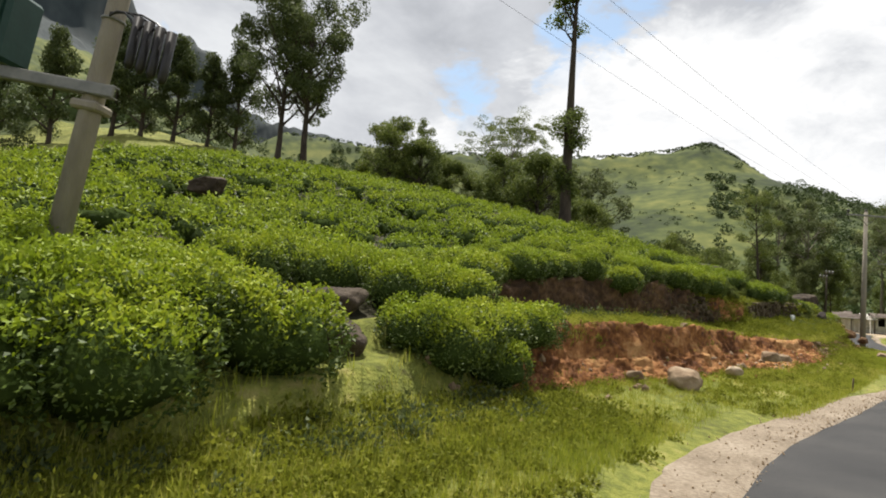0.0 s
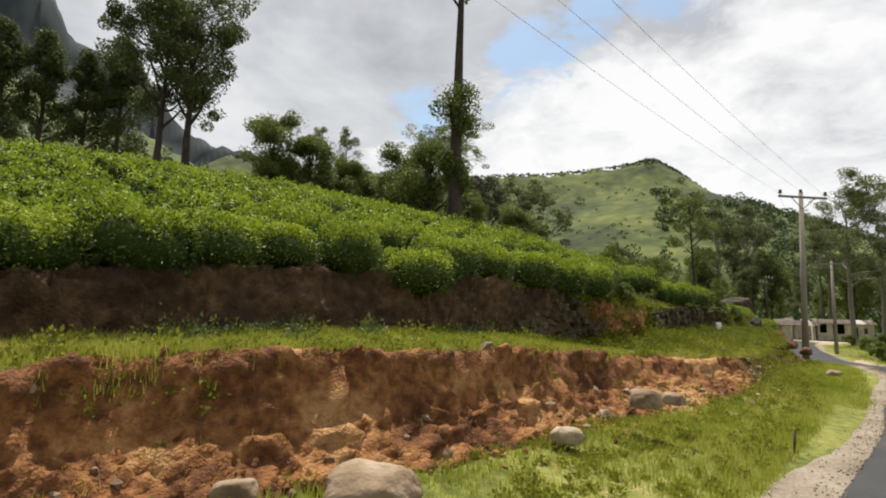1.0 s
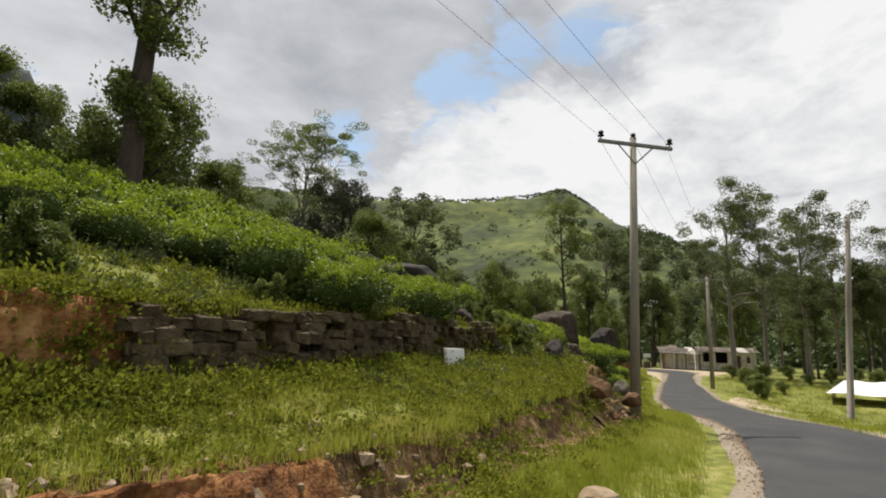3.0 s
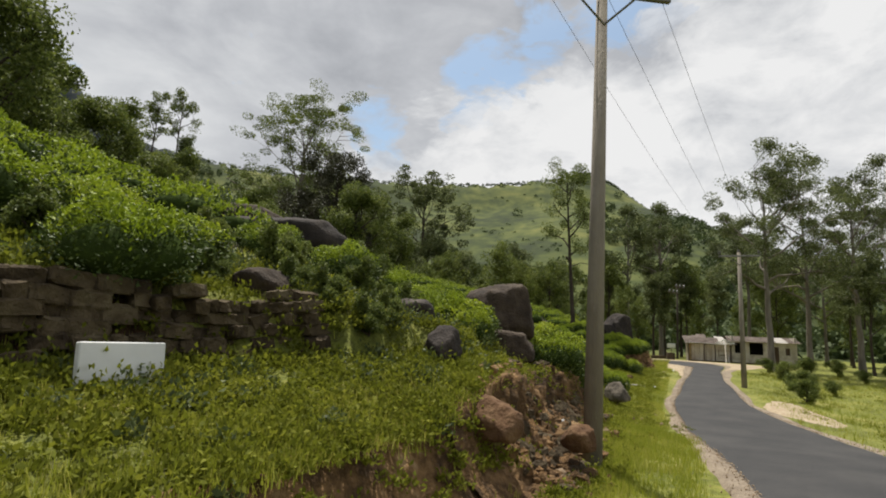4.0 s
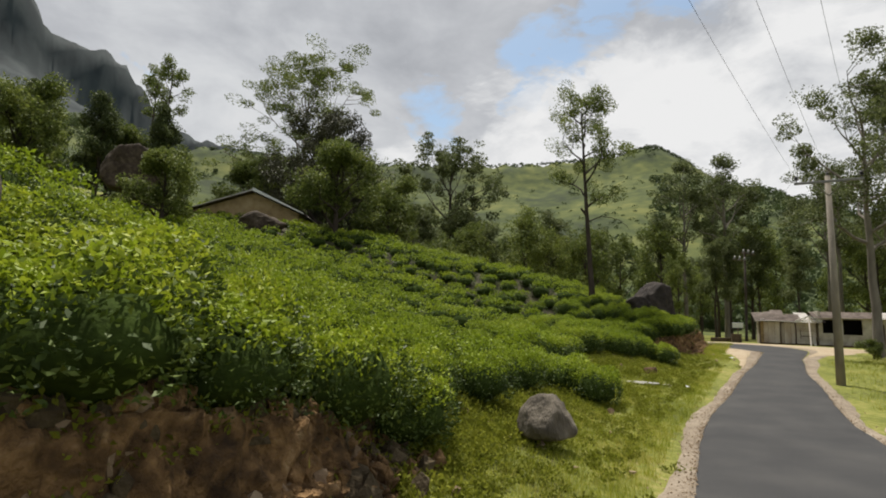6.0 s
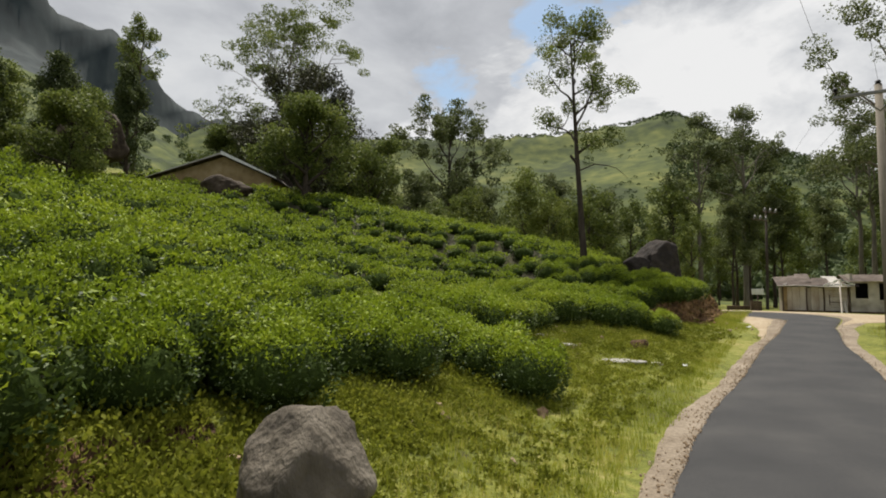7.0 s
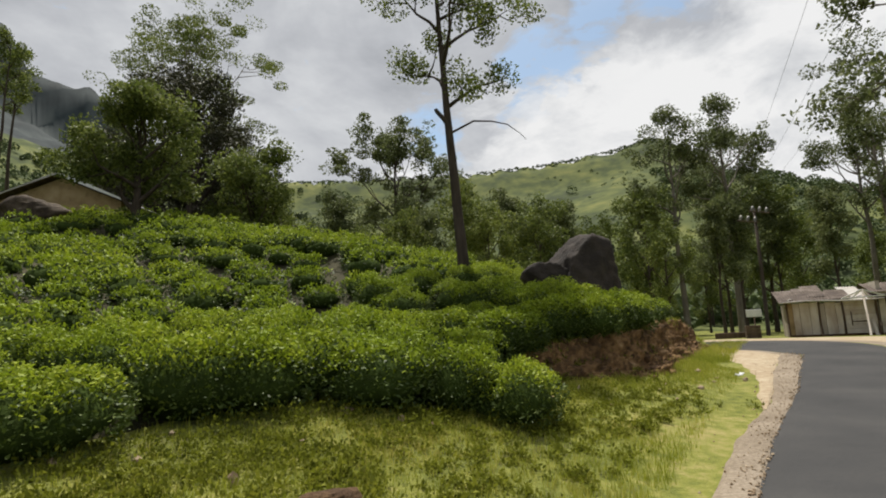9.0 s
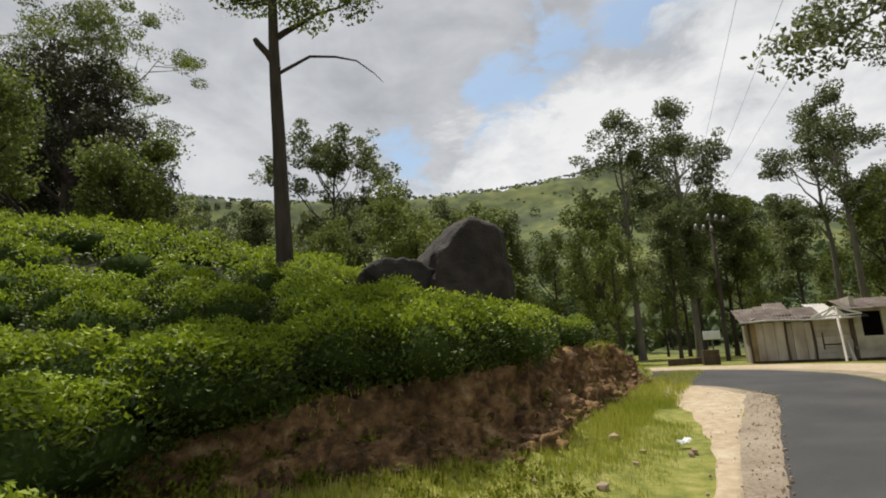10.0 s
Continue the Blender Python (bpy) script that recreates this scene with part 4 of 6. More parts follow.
def tea_fields():
    rng = np.random.default_rng(11)
    near, far = [], []
    for row in range(0, 44):
        u = -12.0 + rng.uniform(0, 1)
        while u < 84:
            u += rng.uniform(1.3, 1.8) if row > 1 else rng.uniform(1.1, 1.5) if u < 46 else rng.uniform(1.35, 2.1)
            lv, bw, wt, h2 = (float(np.interp(u, STATION, c)) for c in (VERGE_L, BANK_W, SHELF, SECOND))
            l = lv + bw + wt + (0.5 if h2 > 0.15 else 0.4) + row * 1.45 + rng.normal(0, 0.2)
            if l > 50 + 0.05 * u:
                continue
            x, y = (float(v) for v in at_plan(u, l))
            if crest(x, y) > 1.0 or not clear_of_stones(x, y):
                continue
            if 24 < u < 42 and l < 8.5 and rng.uniform() < 0.62:
                continue
            if 40 < u < 45 and l < 6 and rng.uniform() < 0.3:
                continue
            if abs(u - 59.3 - 0.15 * (l - 8)) < 1.35 and 7.2 < l < 13:
                continue
            if l < 14 and row > 1 and rng.uniform() < 0.07:
                continue
            (near if l < 9.6 else far).append((x, y, u, l))
    masters = [tea_master(k) for k in range(5)]
    count = 0
    first = ((32.4, 45.5, 1.05), (30.3, 44.9, 1.25), (31.4, 46.6, 1.1), (30.9, 44, 0.8), (32.9, 44.5, 0.8), (29.5, 43.2, 1.1), (28.6, 41.6, 1.1), (33.1, 51.9, 1.15), (32.2, 50.4, 1.2), (31.6, 49.3, 1.15), (31.9, 51.8, 1.1), (30.8, 50.2, 1.1), (33.0, 50.6, 0.8), (35.5, 54.7, 1.1), (37.2, 55.4, 1.25), (39.2, 55.4, 0.95), (38.3, 55.6, 1.0), (38.6, 57.6, 1.15), (37.4, 57.2, 1.15), (39.3, 58.9, 1.2), (38, 58.9, 1.2), (36.4, 57.4, 1.2), (40.7, 60.0, 1.1))
    second = ((41.7, 60.1, 1.1), (42.7, 61.4, 1.1), (41.6, 61.3, 1.1), (40.2, 61.2, 1.1), (26.6, 34.6, 1.05), (27.2, 35.6, 1.0), (27.9, 36.9, 0.95), (26.2, 35.4, 1.1), (26.9, 36.5, 1.1), (28.5, 38, 1.0), (1.95, 6.55, 1.05), (2.9, 7.5, 1.05), (3.7, 8.6, 1.0), (-0.55, 4.0, 1.1), (-1.2, 3.0, 1.15), (-1.9, 2.0, 1.1), (-1.5, 4.4, 1.0), (-2.7, 1.0, 1.1), (-2.7, 2.9, 1.05), (1.4, 7.6, 0.95), (2.3, 8.6, 1.0), (23.6, 32.5, 0.7), (24.0, 31.6, 0.5))
    extra = [(x, y, 0, 0, k) for x, y, k in first + second]
    extra += [(*(float(v) for v in at_plan(u, l)), 0, 0, k) for u, l, k in ((72.4, 5.0, 0.85), (73.5, 4.5, 0.9), (74.8, 4.3, 0.95), (76.2, 4.3, 0.85), (77.6, 4.5, 0.9), (79.0, 4.6, 0.8), (74.2, 5.5, 1.0), (75.8, 5.4, 1.0), (77.2, 5.6, 1.0))]
    extra += [(*(float(v) for v in at_plan(u, l)), 0, 0, k) for u, l, k in ((-4.0, 5.4, 1.1), (-2.8, 5.2, 1.05), (-1.7, 5.3, 1.1), (-0.6, 5.1, 1.1), (0.5, 5.2, 1.15), (1.6, 5.15, 1.05), (6.6, 5.2, 0.9), (7.6, 5.1, 0.85))]
    for x, y, u, l, *size in near + extra:
        s = size[0] * 0.95 if size else rng.uniform(0.74, 1.1)
        tall = s ** 0.5 * rng.uniform(0.82, 1.0) if size else s ** 0.5 * rng.uniform(0.72, 1.02)
        m = Matrix.Translation(on_ground(x, y) - Vector((0, 0, 0.05))) @ pose(0, 0, 0, rng.uniform(-5, 5), rng.uniform(-5, 5), rng.uniform(0, 360)) @ Matrix.Diagonal((s * rng.uniform(0.9, 1.15), s * rng.uniform(0.9, 1.15), tall, 1))
        src = masters[count % 5]
        if count < 5:
            src.matrix_world = m
        else:
            b = copy_thing(src, Matrix.Identity(4))
            b.matrix_world = m
        count += 1
    pieces, cores, flush = [], [], []
    for i, (x, y, u, l) in enumerate(far):
        r2 = np.random.default_rng(1000 + i)
        s = r2.uniform(0.76, 1.16)
        n = 560 if l < 16 else 300 if l < 24 else 130
        tall = 0.9 * s ** 0.5 * r2.uniform(0.65, 1.12)
        v, f, young = bush_leaves(r2, n, 0.11 if l < 16 else 0.14 if l < 24 else 0.2, 0.80 * s, tall, i)
        flush.append(young)
        z = float(ground(x, y)) - 0.05
        pieces.append((v + (x, y, z), f))
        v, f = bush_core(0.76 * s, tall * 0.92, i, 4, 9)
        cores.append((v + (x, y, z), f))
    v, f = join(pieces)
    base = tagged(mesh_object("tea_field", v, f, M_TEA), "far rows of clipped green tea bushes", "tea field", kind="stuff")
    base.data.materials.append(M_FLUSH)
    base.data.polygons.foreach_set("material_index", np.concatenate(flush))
    # far bushes get only the dark mounds that imitate shade under the leaves
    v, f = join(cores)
    mesh_object("dark_insides", v, f, M_TEACORE, base)


tea_fields()


def grass(name, label, areas, seed, mat=M_BLADE, blades=6, crest_line=False):
    """Tufts over stretches of the plan: (u0, u1, l0, l1, number, height)."""
    rng = np.random.default_rng(seed)
    V = []
    for u0, u1, l0, l1, n, h in areas:
        u, l = rng.uniform(u0, u1, n), rng.uniform(l0, l1, n)
        if crest_line:
            l = l + np.interp(u, STATION, VERGE_L) + np.interp(u, STATION, BANK_W)
        x, y = at_plan(u, l)
        keep = wobble(x * 1.7, y * 1.7, seed) + rng.normal(0, 0.5, n) > -0.55
        u, l = plan(x, y)
        lv, bw, hb = (np.interp(u, STATION, c) for c in (VERGE_L, BANK_W, BANK))
        keep &= ~((hb > 0.3) & (u > 8) & (l > lv - 0.25) & (l < lv + bw - 0.05)) | (rng.uniform(size=n) < 0.04)
        x, y = x[keep], y[keep]
        z = ground(x, y)
        for _ in range(blades):
            a, lean = rng.uniform(0, 6.28, len(x)), rng.uniform(0.1, 0.7, len(x))
            hh = h * rng.uniform(0.45, 1.25, len(x))
            w = 0.004 + 0.02 * hh
            bx, by = x + rng.normal(0, 0.06, len(x)), y + rng.normal(0, 0.06, len(x))
            p0 = np.stack([bx - w * np.sin(a), by + w * np.cos(a), z - 0.02], 1)
            p1 = np.stack([bx + w * np.sin(a), by - w * np.cos(a), z - 0.02], 1)
            p2 = np.stack([bx + np.cos(a) * hh * lean, by + np.sin(a) * hh * lean, z + hh], 1)
            V.append(np.stack([p0, p1, p2], 1).reshape(-1, 3))
    V = np.concatenate(V)
    return tagged(mesh_object(name, V, np.arange(len(V)).reshape(-1, 3), mat, smooth=False), label, "grass", kind="stuff")


grass("verge_grass", "sunlit yellow-green roadside grass and weeds",
      [(26, 46, 0.6, 2.2, 5000, 0.1), (-6, 9, 2.4, 5.0, 8000, 0.12), (-6, 12, 2.4, 5.2, 5000, 0.1), (12, 46, 1.5, 3.9, 20000, 0.11), (46, 78, 1.4, 5.6, 18000, 0.09), (9, 34, 4.5, 7.4, 16000, 0.10), (27, 46, 2.0, 9, 7000, 0.11),
       (10, 80, -12, -3.0, 6000, 0.2), (-8, 6, 3.5, 5.4, 1200, 0.2)], 21)


def weeds(name, label, areas, seed, mat, leaf=0.06, crest_line=False):
    rng = np.random.default_rng(seed)
    pieces = []
    for u0, u1, l0, l1, n, r in areas:
        for _ in range(n):
            u, l = rng.uniform(u0, u1), rng.uniform(l0, l1)
            if crest_line:
                l += float(np.interp(u, STATION, VERGE_L) + np.interp(u, STATION, BANK_W))
            x, y = (float(v) for v in at_plan(u, l))
            lv, bw, hb = (float(np.interp(u, STATION, c)) for c in (VERGE_L, BANK_W, BANK))
            if hb > 0.5 and u > 8 and lv - 0.05 < l < lv + bw * 0.6 and rng.uniform() < 0.85:
                continue
            k = rng.uniform(0.5, 1.3) * r
            c = rng.normal(0, 0.42, (int(90 * k / 0.3), 3)) * (k, k, k * 0.8)
            c[:, 2] = np.abs(c[:, 2])
            v, f = leaf_quads(c, c + rng.normal(0, 0.15, c.shape) + (0, 0, 0.1), leaf, rng, 0.55)
            pieces.append((v + (x, y, float(ground(x, y))), f))
    v, f = join(pieces)
    return tagged(mesh_object(name, v, f, mat), label, "weeds", kind="stuff")


weeds("roadside_weeds", "leafy green weeds along the banks and verge",
      [(-6, 9, 3.2, 5.0, 520, 0.24), (9, 26, 2.8, 4.4, 60, 0.18), (26, 46, 2.0, 7.5, 480, 0.24), (30, 38, 2.6, 5.4, 420, 0.2), (38, 45, 3.4, 5.0, 420, 0.2), (45, 53, 3.2, 5.8, 520, 0.22), (46, 76, 3.0, 5.0, 120, 0.24), (62.6, 64.8, 2.9, 4.3, 22, 0.28), (46, 73, 1.8, 5.4, 1100, 0.16), (-6, 9, 2.2, 4.6, 420, 0.16), (10, 32, 4.6, 7.0, 420, 0.13), (12, 30, 1.7, 3.4, 260, 0.14), (13, 44, 1.6, 3.2, 160, 0.15), (10, 34, 6.0, 7.6, 80, 0.26), (20, 80, -14, -4, 220, 0.45)], 31, M_WEED)
weeds("wall_weeds", "leafy shrubs and creepers in front of the stone wall",
      [(19.5, 27, 6.1, 6.9, 200, 0.2), (22.6, 26.9, 5.5, 6.4, 170, 0.34), (26.5, 34.5, 5.35, 5.85, 130, 0.22), (26.5, 34.5, 5.9, 6.5, 170, 0.2), (23, 37, 5.0, 6.0, 190, 0.26), (24, 37, 6.0, 8.8, 300, 0.22)], 41, M_WEED, 0.07)
weeds("bank_weeds", "tufts of weeds hanging over the bank crests and growing at their feet",
      [(8, 30, -0.1, 0.5, 110, 0.15), (8, 30, -1.3, -0.9, 120, 0.16), (33, 48, -0.1, 1.4, 650, 0.2), (33, 48, -1.4, -0.9, 140, 0.16), (70, 82, -0.7, 0.2, 260, 0.16), (48, 70, -1.8, -0.1, 420, 0.26), (47, 72, -3.6, -1.8, 150, 0.15), (24, 40, 0.2, 2.6, 420, 0.18), (80, 89, -1.0, 1.5, 90, 0.25)], 37, M_WEED, 0.05, True)
weeds("dark_undergrowth", "dark leafy undergrowth on the slope between rocks and bushes",
      [(30, 39, 2.9, 5.6, 50, 0.22), (24, 36, 6.4, 9.0, 80, 0.3), (36, 46, 3.8, 8.0, 160, 0.33), (9, 30, 6.4, 7.6, 60, 0.3), (-6, 7.5, 4.0, 4.9, 90, 0.28)], 38, M_DARKLEAF, 0.07)
grass("crest_grass", "long grass along the bank crests",
      [(8, 31, -0.1, 0.5, 3600, 0.11), (33, 48, -0.05, 1.0, 2600, 0.12), (8, 30, -1.5, -0.8, 2200, 0.13), (70, 80, -1.6, -0.5, 2600, 0.14), (48, 70, -2.2, 0.3, 4200, 0.1), (80, 90, -2.0, 2.0, 4000, 0.2)], 39, crest_line=True)


def tree(name, label, place, height, seed, trunk_r=0.2, bare=0.45, limbs=9, reach=3.0, climb=45, clump=0.6, per=46, leaf=0.2, flat=0.7,
         lean=(0, 0), bark=M_BARK, leaves=M_LEAF, group="", shape=0.0, forks=3, levels=None, top=0.9, bend=0.03):
    """A tapered trunk that forks into limbs, boughs and twigs, with leaf clumps round the twigs.
    climb: degrees of the limbs above level; shape: -1 widest below, 0 round, 1 widest above; levels: shares of the height at which limbs leave."""
    rng = np.random.default_rng(seed)
    wood, ends = [], []

    def bough(p0, way, length, r0, order):
        way = way / np.linalg.norm(way)
        pts, p = [p0], p0.copy()
        n = 4 if order == 0 else 3
        for i in range(n):
            way = way + rng.normal(0, 0.16, 3) + np.array([0, 0, 0.10 if order == 0 else 0.05])
            way /= np.linalg.norm(way)
            p = p + way * length / n
            pts.append(p)
        wood.append(tube(pts, [r0 * (1 - 0.75 * i / n) for i in range(n + 1)], 6 if order == 0 else 4, cap=False))
        if order >= 1:
            ends.append((pts[-1], 1.0))
            if order == 2:
                return
        for k in range(forks if order == 0 else 2):
            t = rng.uniform(0.35, 0.95) if k else 0.98
            i = min(int(t * n), n - 1)
            q = pts[i] + (pts[i + 1] - pts[i]) * (t * n - i)
            side = rng.normal(0, 0.75, 3) + np.array([0, 0, 0.15])
            bough(q, way + side, length * rng.uniform(0.35, 0.6), r0 * 0.42, order + 1)

    pts, n, drift = [], 10, np.zeros(2)
    for i in range(n + 1):
        t = i / n
        drift = drift + rng.normal(0, bend * height / n, 2)
        pts.append(np.array([drift[0] + lean[0] * t * height, drift[1] + lean[1] * t * height, t * height * top - 0.4 * (i == 0)]))
    wood.append(tube(pts, [trunk_r * (1.3 if i == 0 else 1 - 0.8 * i / n) for i in range(n + 1)], 10, cap=False))
    spots = levels or [bare + (0.98 - bare) * (b + rng.uniform(0.1, 0.9)) / limbs for b in range(limbs)]
    for b, t in enumerate(spots):
        i = min(int(t * n), n - 1)
        p0 = pts[i] + (pts[i + 1] - pts[i]) * (t * n - i)
        a = b * 2.4 + rng.uniform(-0.6, 0.6)
        share = (t - bare) / (1 - bare)
        span = reach * rng.uniform(0.7, 1.2) * ((1.05 - 0.8 * share) if shape < 0 else (0.5 + 0.5 * share) if shape > 0 else math.sqrt(max(0.15, 1 - (1.5 * share - 0.6) ** 2)))
        e = radians(climb + 25 * share * (shape <= 0) + rng.uniform(-12, 12))
        bough(p0, np.array([math.cos(a) * math.cos(e), math.sin(a) * math.cos(e), math.sin(e)]), span, trunk_r * (1 - 0.75 * t) * 0.6 + 0.015, 0)
    ends.append((pts[-1], 1.0))
    cl = []
    for c, k in ends:
        m = int(per * rng.uniform(0.4, 1.5))
        o = rng.normal(0, 1, (m, 3))
        o = o / np.linalg.norm(o, axis=1, keepdims=True) * rng.uniform(0.3, 1, (m, 1)) ** 0.5
        cl.append(c + o * (clump, clump, clump * flat) * rng.uniform(0.6, 1.3) + (0, 0, clump * 0.15))
    c = np.concatenate(cl)
    v, f = leaf_quads(c, rng.normal(0, 1, c.shape) + (0, 0, -0.25), leaf, rng, 0.55)
    ob = thing(name, label, "tree", pose(*place), group)
    tv, tf = join(wood)
    mesh_object("trunk", tv, tf, bark, ob)
    mesh_object("crown", v, f, leaves, ob)
    return ob


def again(src, x, y, turn, scale, z=None):
    ob = copy_thing(src, Matrix.Identity(4))
    ob.matrix_world = Matrix.Translation((x, y, float(ground(x, y)) - 0.1 if z is None else z)) @ pose(0, 0, 0, 0, 0, turn) @ Matrix.Diagonal((scale, scale, scale, 1))
    return ob


def g(x, y, sink=0.15):
    return (x, y, float(ground(x, y)) - sink)


# trees that stand alone
shade = tree("shade_tree", "slender shade tree with a sparse sunlit crown on the tea slope", g(38.9, 64.6), 14.2, 41, 0.2, 0.5, 11, 2.6, 30, 0.62, 120, 0.13, 0.8, shape=0, bend=0.012, lean=(-0.045, 0.0),
     levels=[0.5, 0.55, 0.62, 0.67, 0.72, 0.76, 0.8, 0.85, 0.9, 0.93, 0.97])
mesh_object("stub_branch", *tube([(-0.28, 0, 5.6), (-0.5, -0.1, 5.95), (-0.72, -0.15, 6.2), (-0.78, -0.15, 6.3)], [0.09, 0.08, 0.075, 0.06], 8), M_BARK, shade, label="broken dark branch stub")
mesh_object("bare_branch", *tube([(-0.25, 0, 5.5), (0.5, -0.2, 5.8), (1.1, -0.3, 5.72), (1.6, -0.4, 5.55), (2.0, -0.35, 5.25), (2.2, -0.4, 5.0)], [0.045, 0.032, 0.026, 0.018, 0.012, 0.007], 6), M_BARK, shade, label="thin drooping bare branch")
tree("gum_tree", "tall bare-trunked tree with leafy clumps on its trunk", g(9.6, 36.4), 22, 42, 0.45, 0.3, 12, 1.9, 50, 0.7, 75, 0.2, 0.85, bark=M_BARK, bend=0.012,
     levels=[0.12, 0.14, 0.16, 0.18, 0.2, 0.29, 0.31, 0.33, 0.35, 0.72, 0.76, 0.8, 0.84, 0.88, 0.91, 0.94, 0.97], forks=3)
tree("spreading_tree", "large rounded tree with dense grey-green crown", g(-17.8, 62.0), 19.5, 43, 0.45, 0.3, 18, 7.2, 28, 1.25, 150, 0.32, 0.85, leaves=M_DARKLEAF)
tree("spreading_tree", "large rounded tree with dense grey-green crown", g(-21.4, 62.8), 17.5, 44, 0.4, 0.3, 16, 6.6, 28, 1.25, 140, 0.32, 0.85, leaves=M_DARKLEAF)
tree("albizia_tree", "wide umbrella-crowned tree behind the hill cottage", g(10.5, 104.0), 34.5 - g(10.5, 104.0)[2], 45, 0.5, 0.3, 20, 10.0, 22, 1.25, 130, 0.26, 0.5, shape=0, forks=5, bark=M_PALEBARK)
dark1 = tree("dark_tree", "dense dark rounded tree beside the hill cottage", g(16.9, 91.2), 23.6 - g(16.9, 91.2)[2], 46, 0.4, 0.05, 20, 6.6, 22, 1.1, 150, 0.26, 0.9, leaves=M_BROWNLEAF, group="dark trees by the cottage")
tree("round_tree", "large rounded grey-green tree below the hill", g(31.0, 124.0), 31.0 - g(31.0, 124.0)[2], 49, 0.5, 0.15, 20, 8.5, 30, 1.4, 100, 0.42, 0.6, leaves=M_EUCLEAF, forks=4)
tree("thin_tree", "thin tall tree with a small tufted crown", g(-13.6, 109.0), 21, 47, 0.25, 0.66, 9, 2.6, 40, 0.7, 50, 0.25, 0.7)
tree("thin_tree", "thin tall tree with a small tufted crown", g(-6.5, 98.6), 36 - g(-6.5, 98.6)[2], 48, 0.2, 0.6, 8, 2.4, 30, 0.7, 50, 0.25, 0.6)

gum = tree("gum_tree", "tall gum tree with airy tufted crown beyond the bend", g(55.2, 62.6), 17.0, 51, 0.28, 0.4, 14, 4.8, 24, 0.85, 170, 0.17, 0.7, bark=M_PALEBARK, leaves=M_EUCLEAF, group="gum trees beyond the bend", forks=3)
gum2 = tree("gum_tree", "tall gum tree with airy tufted crown beyond the bend", g(66.0, 98.5), 23, 52, 0.34, 0.5, 9, 4.2, 35, 1.0, 90, 0.27, 0.6, bark=M_PALEBARK, leaves=M_EUCLEAF, group="gum trees beyond the bend", forks=3)
wood1 = tree("woodland_tree", "leafy woodland tree at the foot of the hill", g(70, 100), 14, 53, 0.22, 0.2, 11, 3.2, 40, 1.0, 84, 0.28, 0.85, group="woodland trees")
wood2 = tree("woodland_tree", "leafy woodland tree at the foot of the hill", g(60, 104), 16, 54, 0.2, 0.35, 9, 2.6, 50, 1.0, 84, 0.28, 0.85, leaves=M_EUCLEAF, group="woodland trees")
round1 = tree("round_tree", "rounded bushy green tree along the tea crest", g(-5.5, 51.0), 5.2, 55, 0.22, 0.05, 13, 2.5, 25, 0.75, 130, 0.19, 0.9, group="round trees on the crest")
cone = tree("cypress_tree", "dark upright tree on the tea crest", g(-37.5, 67.5), 15, 56, 0.28, 0.06, 18, 3.2, 35, 1.0, 80, 0.32, 1.0, leaves=M_DARKLEAF, group="dark trees on the crest", shape=-1)
for x, y, t, s in ((63.5, 68.0, 150, 1.0), (65.5, 64.5, 40, 1.0), (82, 86, 90, 0.9), (75, 70, 200, 0.9), (90, 74, 10, 0.9), (72, 60, 300, 0.8)):
    again(gum, x, y, t, s)
for x, y, t, s in ((61.5, 100, 30, 0.98), (69, 104, 80, 0.95), (78, 97, 160, 0.9), (74, 90, 220, 0.85)):
    again(gum2, x, y, t, s)
rng_w = np.random.default_rng(77)
for k in range(70):
    a, d = rng_w.uniform(0, 62), rng_w.uniform(95, 150)
    x, y = 25 + d * math.sin(radians(a)), 10 + d * math.cos(radians(a))
    again(wood1 if k % 2 else wood2, x, y, rng_w.uniform(0, 360), rng_w.uniform(0.6, 1.05))
for x, y, t, s in ((60, 90, 0, 0.7), (55, 88, 40, 0.6), (64, 94, 80, 0.75), (68, 88, 120, 0.7), (75, 86, 10, 0.8), (80, 80, 60, 0.8), (86, 74, 100, 0.9), (62, 60, 20, 0.6), (70, 62, 200, 0.75), (66, 50, 90, 0.7), (78, 66, 30, 0.8), (84, 58, 0, 0.9)):
    again(wood1 if int(x) % 2 else wood2, x, y, t, s)
for x, y, t, s in ((-2.5, 52, 60, 0.9), (0.5, 54, 120, 0.85), (3.5, 54, 10, 0.8), (6, 47, 200, 0.9), (8.2, 41, 80, 0.9), (11, 44, 40, 0.6), (13.5, 47, 90, 0.42), (9, 56, 10, 0.8), (14, 60, 60, 0.7), (20, 78, 90, 1.3), (24, 86, 0, 1.3), (28, 98, 30, 1.6), (33, 104, 30, 1.7), (22, 100, 30, 1.8), (5, 98, 60, 1.4), (-8, 92, 120, 1.5), (-14, 86, 60, 1.5), (38, 108, 10, 1.6)):
    again(round1, x, y, t, s)
for k in range(22):
    again(wood1 if k % 3 else wood2, rng_w.uniform(20, 52), rng_w.uniform(92, 128), rng_w.uniform(0, 360), rng_w.uniform(0.65, 1.05))
for x, y, t, s in ((-41, 66, 60, 1.0), (-45, 66, 10, 1.1), (-50, 62, 90, 1.0), (-34, 70, 30, 0.9), (-55, 58, 0, 1.1), (-31, 72, 45, 1.1), (-7.5, 87.5, 0, 0.85), (-2.0, 90, 70, 0.8), (-12, 84, 10, 0.8)):
    again(cone, x, y, t, s)


for x, y, t, k in ((21.0, 92.5, 70, 0.75), (13.5, 96, 130, 0.8), (25, 95, 200, 0.6)):
    again(dark1, x, y, t, k)


